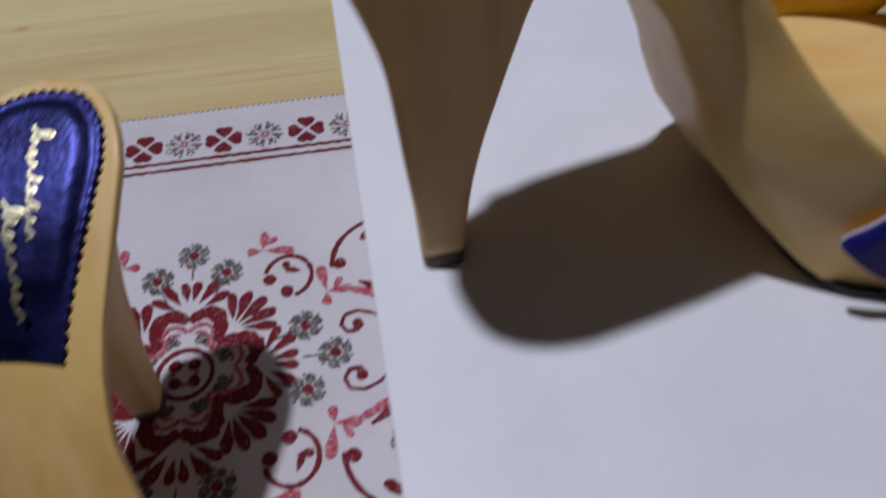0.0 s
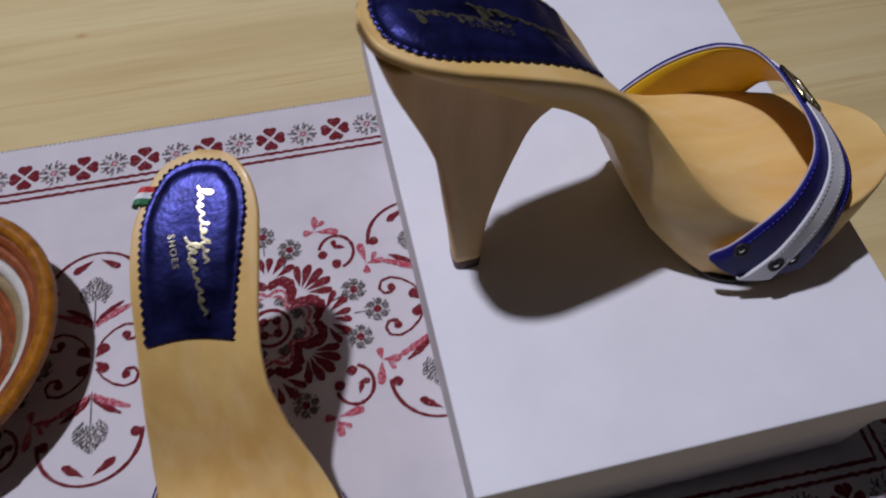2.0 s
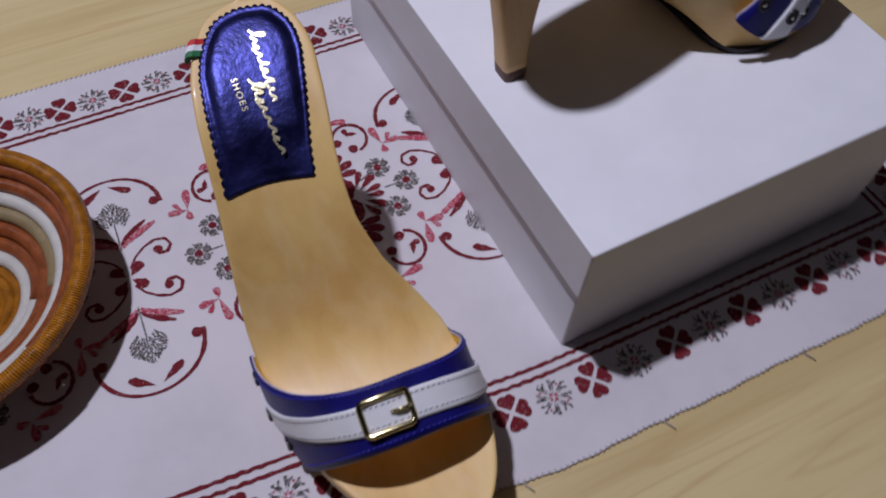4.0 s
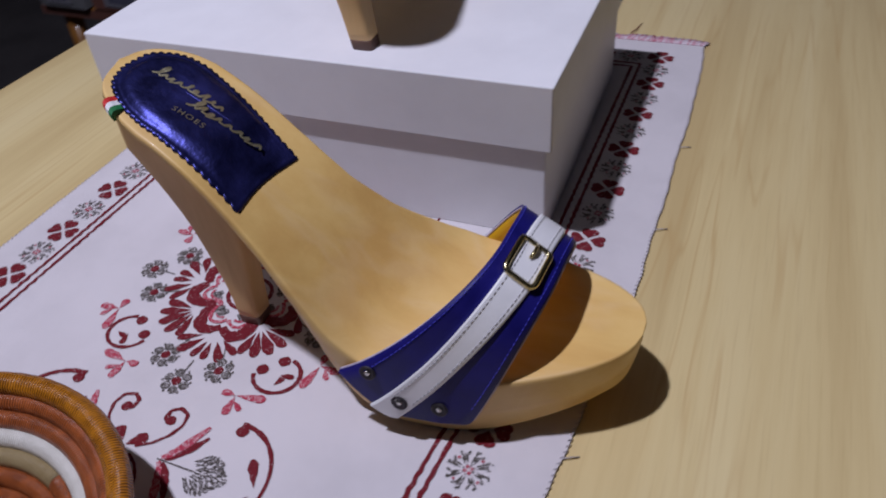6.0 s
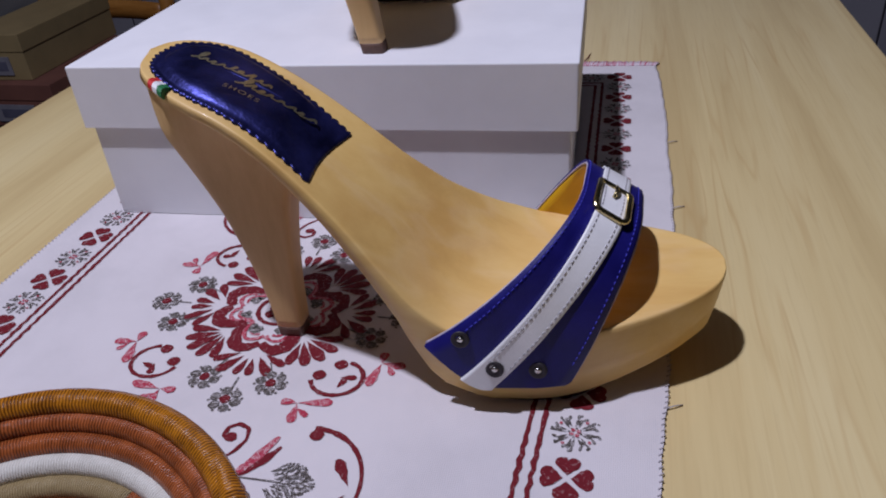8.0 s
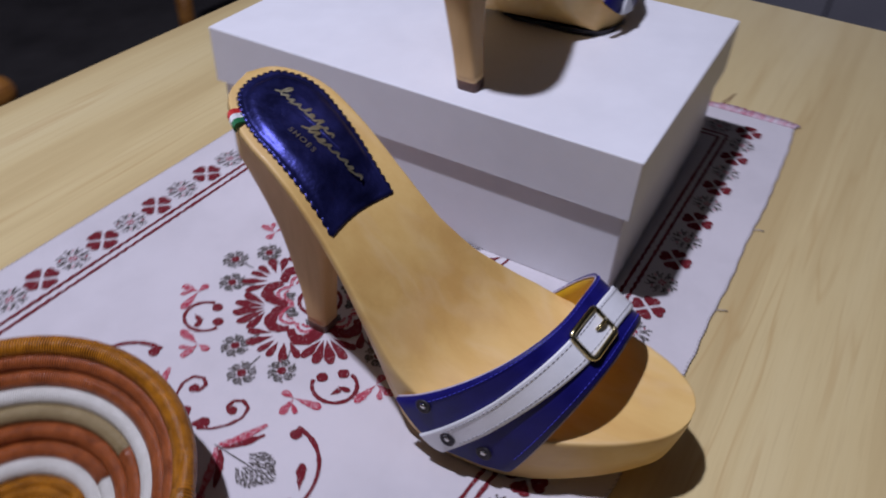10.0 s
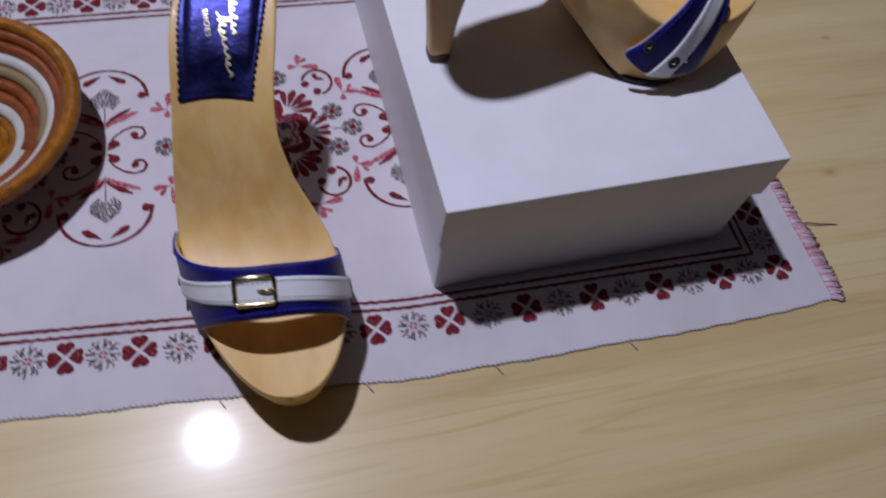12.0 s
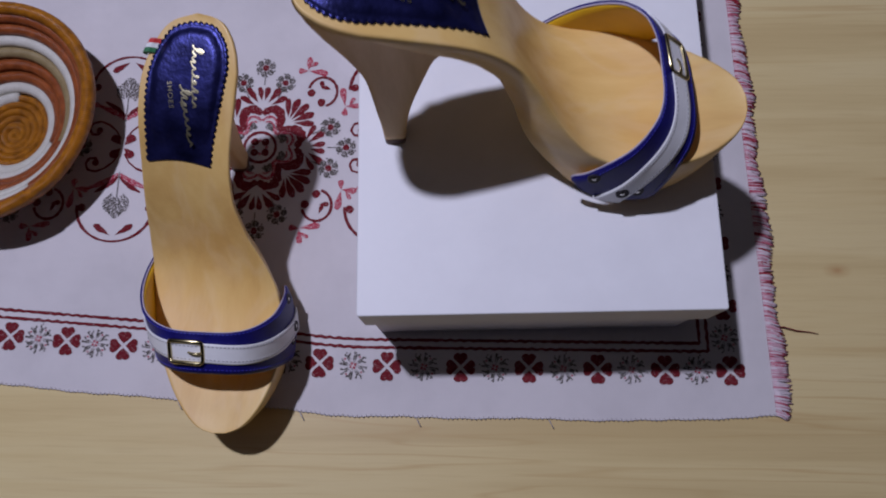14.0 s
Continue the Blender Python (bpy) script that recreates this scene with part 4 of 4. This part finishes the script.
def build_mule(name, label, m, flip, bend=None):
    """One wooden-soled mule; flip mirrors it for the other foot."""
    root = thing(name, label, "shoe", m, "pair of mules")
    sg = -1.0 if flip else 1.0

    def add(pname, bm, mat, parent=root, lab="", smooth=True):
        for v in bm.verts:
            if bend:
                v.co = bend(v.co)
            v.co.y *= sg
        return part(pname, bm, mat, parent, lab, smooth)

    sole = add("sole", rings(sole_sections()), M_SOLE, root, "pale varnished wooden platform sole")
    add("heel", rings(heel_sections(0.0058, 0.128, 34)), M_HEEL, root, "tall tapered wooden heel")
    add("heel_cap", rings(heel_sections(0.0, 0.0058, 4)), M_CAP, root, "dark brown heel cap")
    secs = []
    for z, ins in ((0.0, 0.0044), (0.0026, 0.0036)):
        us = np.linspace(0.140, 0.192, 26)
        tuck = [ins + 0.016 * abs(2 * i / 25 - 1) ** 5 for i in range(26)]
        secs.append([(u, lerp(OUT_L, u) + k, z) for u, k in zip(us, tuck)] + [(u, lerp(OUT_R, u) - k, z) for u, k in zip(us[::-1], tuck)])
    add("outsole", rings(secs), M_RUBBER, root, "thin black rubber outsole", False)

    pad = add("heel_pad", rings(pad_sections()), M_NAVY, root, "padded navy pearl leather insole with pinked edge")

    # gold print: two flowing lines and a short row of bars
    def on_pad(u, v):
        return (u, v, top_at(u, v) + 0.0042)
    bm = bmesh.new()

    def script(u0, v0, u1, v1, strokes, big, seed):
        """A line of flowing handwriting strokes that cannot be read."""
        rnd = random.Random(seed)
        pts, rad = [], []
        for q in range(strokes):
            h = big if q == 0 else rnd.choice((0.0016, 0.0019, 0.0017, 0.0034))
            wide = (0.7 if q else 1.25) * rnd.uniform(0.75, 1.3)
            lean = rnd.uniform(0.25, 0.5)
            back = rnd.choice((0.0, 0.55, 0.9)) if q else 1.2
            for i in range(14):
                c = 2 * math.pi * i / 14
                k = (q + i / 14 * wide + back * 0.35 * math.sin(c) * (h > 0.0018)) / strokes
                lift = h * (0.5 - 0.5 * math.cos(c)) - (0.0016 if q % 4 == 2 else 0.0) * max(0.0, -math.sin(c))
                pts.append(on_pad(u0 + (u1 - u0) * k + lean * lift, v0 + (v1 - v0) * k + lift))
                rad.append(0.00040 + 0.00040 * abs(math.sin(c / 2 + 0.4)))
        tube(pts, rad, 5, bm=bm)
    script(0.0190, 0.0052, 0.0530, 0.0035, 9, 0.0062, 3)
    script(0.0405, -0.0032, 0.0720, -0.0010, 8, 0.0058, 11)
    for v in bm.verts:
        base = top_at(v.co.x, v.co.y) + 0.0042
        v.co.z = base + 0.07 * (v.co.z - base)
    add("gold_script", bm, M_GOLD, pad, "gold foil flourish", False)
    # a printed word below them
    data = bpy.data.curves.new("word", "FONT")
    data.body, data.size, data.align_x, data.space_character = "SHOES", 0.0040, "CENTER", 1.25
    text = new("word", data)
    word = bpy.data.meshes.new_from_object(text.evaluated_get(bpy.context.evaluated_depsgraph_get()))
    bpy.data.objects.remove(text)
    bm = bmesh.new()
    bm.from_mesh(word)
    bpy.data.meshes.remove(word)
    for v in bm.verts:
        v.co = Vector(on_pad(0.0455 + v.co.x, (-0.0105 + v.co.y) * sg))
        v.co.z += 0.0005
    add("gold_word", bm, M_GOLD, pad, "small gold word SHOES", False)

    # little tricolour ribbon folded over the edge
    tab = None
    for i, (mat, nm) in enumerate(((M_RED, "red_stripe"), (M_RIBWHITE, "white_stripe"), (M_GREEN, "green_stripe"))):
        secs = []
        for u in (0.0140 + 0.0025 * i, 0.0140 + 0.0025 * (i + 1)):
            e = lerp(OUT_L, u)
            sec = []
            for v, dz in ((e + 0.005, 0.0010), (e + 0.003, 0.0016), (e + 0.001, 0.0024), (e - 0.0010, 0.0026), (e - 0.0024, 0.0017), (e - 0.0028, 0.0001), (e - 0.0020, -0.0014), (e - 0.0009, -0.0016), (e - 0.0003, 0.0002), (e + 0.003, 0.0006), (e + 0.005, 0.0004)):
                sec.append((u, v, top_at(u, e + 0.002) + dz))
            secs.append(sec)
        ob = add(nm if tab else "ribbon_tab", rings(secs), mat, tab or root, "" if tab else "small red, white and green ribbon tab", False)
        tab = tab or ob

    # instep strap
    lining = add("strap_lining", strap_band(0.012, 0.988, -0.0012, 0.0), M_LINING, root, "yellow leather lining")
    strap = add("strap", strap_band(0.0, 1.0, 0.0003, 0.0016), M_BLUE, root, "royal blue leather instep strap")
    strip = add("white_strip", strap_band(None, None, 0.0017, 0.0030), M_WHITE, strap, "narrow white leather strip")
    for w in (0.0, 1.0):
        line = [strap_point(math.pi * (0.5 - 0.5 * math.cos(q)), w, 0.0001) for q in np.linspace(0.12, math.pi - 0.12, 90)]
        add("cut_edge", tube(line, 0.00055, 5), M_CUT, strap, "pale raw leather edge")
    bm = bmesh.new()
    stitches(bm, 0, 0.0031)
    stitches(bm, 1, 0.0031)
    tagged(add("strip_stitching", bm, M_STITCH, strap), kind="stuff")
    bm = bmesh.new()
    stitches(bm, 0.055, 0.0017)
    stitches(bm, 0.93, 0.0017)
    tagged(add("edge_stitching", bm, M_BLUESTITCH, strap), kind="stuff")

    # buckle
    p, a, b, n = frame_at(1.50, 0.53, 0.0042)
    m4 = Matrix((a, b, n)).transposed().to_4x4()
    m4.translation = p
    hw, hl, r = 0.0102, 0.0070, 0.0022
    loop = []
    for cx, cy, a0 in ((hw - r, hl - r, 0), (-hw + r, hl - r, 90), (-hw + r, -hl + r, 180), (hw - r, -hl + r, 270)):
        for da in (0, 30, 60, 90):
            x = cx + r * math.cos(radians(a0 + da))
            y = cy + r * math.sin(radians(a0 + da))
            loop.append(m4 @ Vector((x, y, 0.0006 - 0.0022 * (x / hw) ** 2)))
    bk = add("buckle", tube(loop, 0.00135, 8, True), M_BRASS, strap, "rounded rectangular brass buckle")
    add("prong", tube([m4 @ Vector(q) for q in ((hw, 0, -0.0006), (hw - 0.003, 0, 0.0008), (hw - 0.0062, 0, 0.0006), (hw - 0.0085, 0, -0.0008))], 0.0008, 6), M_BRASS, bk)

    # rivets
    for phi_dir in (0, 1):
        for w, lift, ph in ((0.075, 0.0018, 0.13), (0.37, 0.0031, 0.10), (0.69, 0.0018, 0.10)):
            p, a, b, n = frame_at(ph if not phi_dir else math.pi - ph, w + 0.12 * phi_dir * (w == 0.37), lift)
            out = Vector((0, -1 if not phi_dir else 1, 0.15)).normalized()
            mm = out.to_track_quat("Z", "Y").to_matrix().to_4x4()
            mm.translation = p
            bmr = rings([[mm @ Vector((rr * math.cos(t), rr * math.sin(t), zz)) for t in np.linspace(0, 2 * math.pi, 16, endpoint=False)] for rr, zz in ((0.0037, -0.0006), (0.0037, 0.0004), (0.0030, 0.0008), (0.0020, 0.0002))])
            riv = add("rivet", bmr, M_RUBBER, strap, "dark eyelet with a bright rivet")
            add("rivet_head", dome(0.0014, 0.0006, mm @ Matrix.Translation((0, 0, 0.0003))), M_STEEL, riv)
    return root


def taller(p):
    """The second mule: a little longer, its heel higher and leaning outwards."""
    u, v, z = p
    k = min(1.0, max(0.0, (z - 0.055) / 0.075))
    s = min(1.0, max(0.0, (u - 0.130) / 0.04))
    s = s * s * (3 - 2 * s)
    low = z - 0.32 * s * max(0.0, z - 0.044) + 0.0044 * math.exp(-((u - 0.116) / 0.026) ** 2) / (1 + math.exp(-(v - 0.003) / 0.005))
    low -= 0.40 * min(1.0, max(0.0, (z - 0.045) / 0.025)) * max(-0.012, u - 0.186) * s
    lean = 0.0058 * math.exp(-((z - 0.075) / 0.036) ** 2) * min(1.0, max(0.0, (0.085 - u) / 0.02))
    return Vector((lean + 0.0045 * max(0.0, 1 - u / 0.045) ** 2 + 1.03 * u - 0.0065 * max(0.0, (u - 0.17) / 0.0675) + 0.045 * z + 0.10 * z * math.exp(-((u - 0.09) / 0.03) ** 2), v - 0.19 * low, low + 0.0085 * k * k * (3 - 2 * k) * (1 - s)))


build_mule("mule", "wooden high-heeled mule with blue buckled strap on the runner", pose(-0.096, 0.209, RZ, 0, 0, -90), False)
build_mule("mule", "wooden high-heeled mule with blue buckled strap on the white box", pose(-0.0195, 0.1445, RZ + 0.0004 + BH, 0, 0, 2.2), True, taller)

# ---------------------------------------------------------------- the basket
basket = thing("coiled_basket", "shallow coiled basket in gold, terracotta and cream raffia", "basket", pose(-0.2752, 0.1925, RZ + 0.0022, 0, -4.2))
# profile of the bowl: distance along it -> radius and height
PROF = [(0.0, 0.0, 0.0045), (0.030, 0.030, 0.0048), (0.042, 0.0405, 0.0085), (0.060, 0.0568, 0.0175), (0.078, 0.0716, 0.0268), (0.088, 0.0795, 0.0333), (0.096, 0.0811, 0.0368)]
PITCH = 0.0080
TURNS = 12
BANDS = [(0.0, 3.4, M_COILGOLD), (3.4, 5.1, M_COILWHITE), (5.1, 7.1, M_COILRUST), (7.1, 7.9, M_COILTAN), (7.9, 9.0, M_COILWHITE), (9.0, 11.0, M_COILRUST), (11.0, 12.0, M_COILGOLD)]
JOINT = -0.95


def coil_at(turn):
    d = PITCH * turn
    r = float(np.interp(d, [p[0] for p in PROF], [p[1] for p in PROF]))
    z = float(np.interp(d, [p[0] for p in PROF], [p[2] for p in PROF]))
    a = JOINT + 2 * math.pi * turn
    rad = 0.0044
    if turn > TURNS - 1:
        rad = 0.0049
    off = 1 - r / 0.082
    return (r * math.cos(a) + 0.0085 * off, r * math.sin(a) - 0.0080 * off, z), rad


for t0, t1, mat in BANDS:
    ts = np.arange(t0, t1 + 1e-6, 1 / 72)
    pr = [coil_at(t) for t in ts]
    if t0 == 0.0:
        # the heart of the basket: a thinner cord in closer turns
        turns = np.arange(0.10, 5.44, 1 / 48)
        pr = []
        for q in turns:
            a, r = JOINT + 2 * math.pi * (t1 - 5.44 + q), 0.0050 * q
            pr.append(((r * math.cos(a) + 0.0085 * (1 - r / 0.082), r * math.sin(a) - 0.0080 * (1 - r / 0.082), 0.0046), 0.0029))
    part("coil", tube([p for p, _ in pr], [r for _, r in pr], 10), mat, basket)
pr = [coil_at(t) for t in np.linspace(TURNS - 0.02, TURNS + 0.12, 12)]
part("coil_end", tube([(p[0], p[1], p[2] - 0.004 * i / 11) for i, (p, _) in enumerate(pr)], [0.0048 - 0.00041 * i for i in range(12)], 10), M_COILGOLD, basket)

# ---------------------------------------------------------------- beyond the table
def chair(name, label, m, seat_z=0.45, back=0.93):
    root = thing(name, label, "chair", m, "chairs behind the table")
    part("seat", box(-0.21, 0.21, -0.20, 0.20, seat_z - 0.03, seat_z, 0.008, 3), M_CHAIR, root, smooth=False)
    part("seat_trim", box(-0.213, 0.213, -0.203, -0.2005, seat_z - 0.026, seat_z - 0.006), M_ROSEBOX, root, "dark red trim", smooth=False)
    for x in (-0.18, 0.18):
        part("leg", tube([(x, -0.17, 0.0), (x * 0.97, -0.168, 0.2), (x * 0.95, -0.165, seat_z - 0.031)], [0.014, 0.018, 0.020], 12), M_CHAIR, root)
        part("back_post", tube([(x, 0.19, 0.0), (x, 0.185, 0.3), (x, 0.19, back * 0.65), (x, 0.215, back - 0.03)], [0.015, 0.019, 0.019, 0.013], 12), M_CHAIR, root)
        secs = []
        for t in np.linspace(-1.3, 1.5, 10):
            secs.append([(x + 0.019 * math.cos(t) * math.cos(a), 0.216 + 0.019 * math.cos(t) * math.sin(a), back - 0.018 + 0.019 * math.sin(t)) for a in np.linspace(0, 2 * math.pi, 18, endpoint=False)])
        part("finial", rings(secs), M_CHAIR, root, "turned ball finial")
    for k, half in ((0.30, 0.020), (0.62, 0.020), (0.86, 0.034)):
        z = seat_z + (back - seat_z) * k
        y = 0.19 + 0.025 * k
        secs = []
        for q in np.linspace(-1, 1, 15):
            bow = 0.018 * (1 - q * q)
            secs.append([(0.168 * q, y + bow + dy, z + dz + 0.008 * (1 - q * q)) for dy, dz in ((-0.008, -half), (0.008, -half), (0.010, 0), (0.008, half), (0, half + 0.003), (-0.008, half), (-0.010, 0))])
        part("back_rail", rings(secs), M_CHAIR, root)
    part("stretcher", tube([(-0.175, -0.165, 0.22), (0.175, -0.165, 0.22)], 0.010, 10), M_CHAIR, root)
    return root


def card_box(label, mat, m, w, l, h, tag=True):
    root = thing("cardboard_box", label, "box", m, "boxes stacked on a chair")
    part("box_body", box(-w / 2 + 0.002, w / 2 - 0.002, -l / 2 + 0.002, l / 2 - 0.002, 0, h - 0.02, 0.001), mat, root, smooth=False)
    part("lid", box(-w / 2, w / 2, -l / 2, l / 2, h * 0.62, h, 0.0015), mat, root, smooth=False)
    if tag:
        lab = part("paper_label", box(-w * 0.28, w * 0.22, -l / 2 - 0.0012, -l / 2 + 0.001, h * 0.12, h * 0.52), M_LABEL, root, "pale paper label", smooth=False)
        part("print_bar", box(-w * 0.2, w * 0.16, -l / 2 - 0.0018, -l / 2 - 0.001, h * 0.22, h * 0.42), M_INK, lab, smooth=False)
    return root


chair("dining_chair", "orange-brown turned wooden chair holding a stack of boxes", pose(1.06, 1.24, ZF, 0, 0, -90), 0.42, 0.80)
BZ = ZF + 0.4205
card_box("brick-red cardboard shoe box lying under a buff one", M_ROSEBOX, pose(1.01, 1.195, BZ, 0, 0, -91), 0.19, 0.32, 0.090)
card_box("buff cardboard shoe box with a paper label, on a red box", M_KRAFT, pose(1.025, 1.225, BZ + 0.0905, 0, 0, -89), 0.135, 0.31, 0.092)
for i, (dx, turn) in enumerate(((0.0, -90), (0.012, -88), (-0.006, -91))):
    card_box("grey cardboard shoe box in a stack on a chair", M_GREYBOX, pose(0.99 + dx, 1.366, BZ + 0.0855 * i, 0, 0, turn), 0.13, 0.30, 0.085)
chair("dining_chair", "orange-brown turned wooden chair with ball finials beside the table", pose(-0.165, 0.872, ZF, 0, 0, 180), 0.42, 0.705)
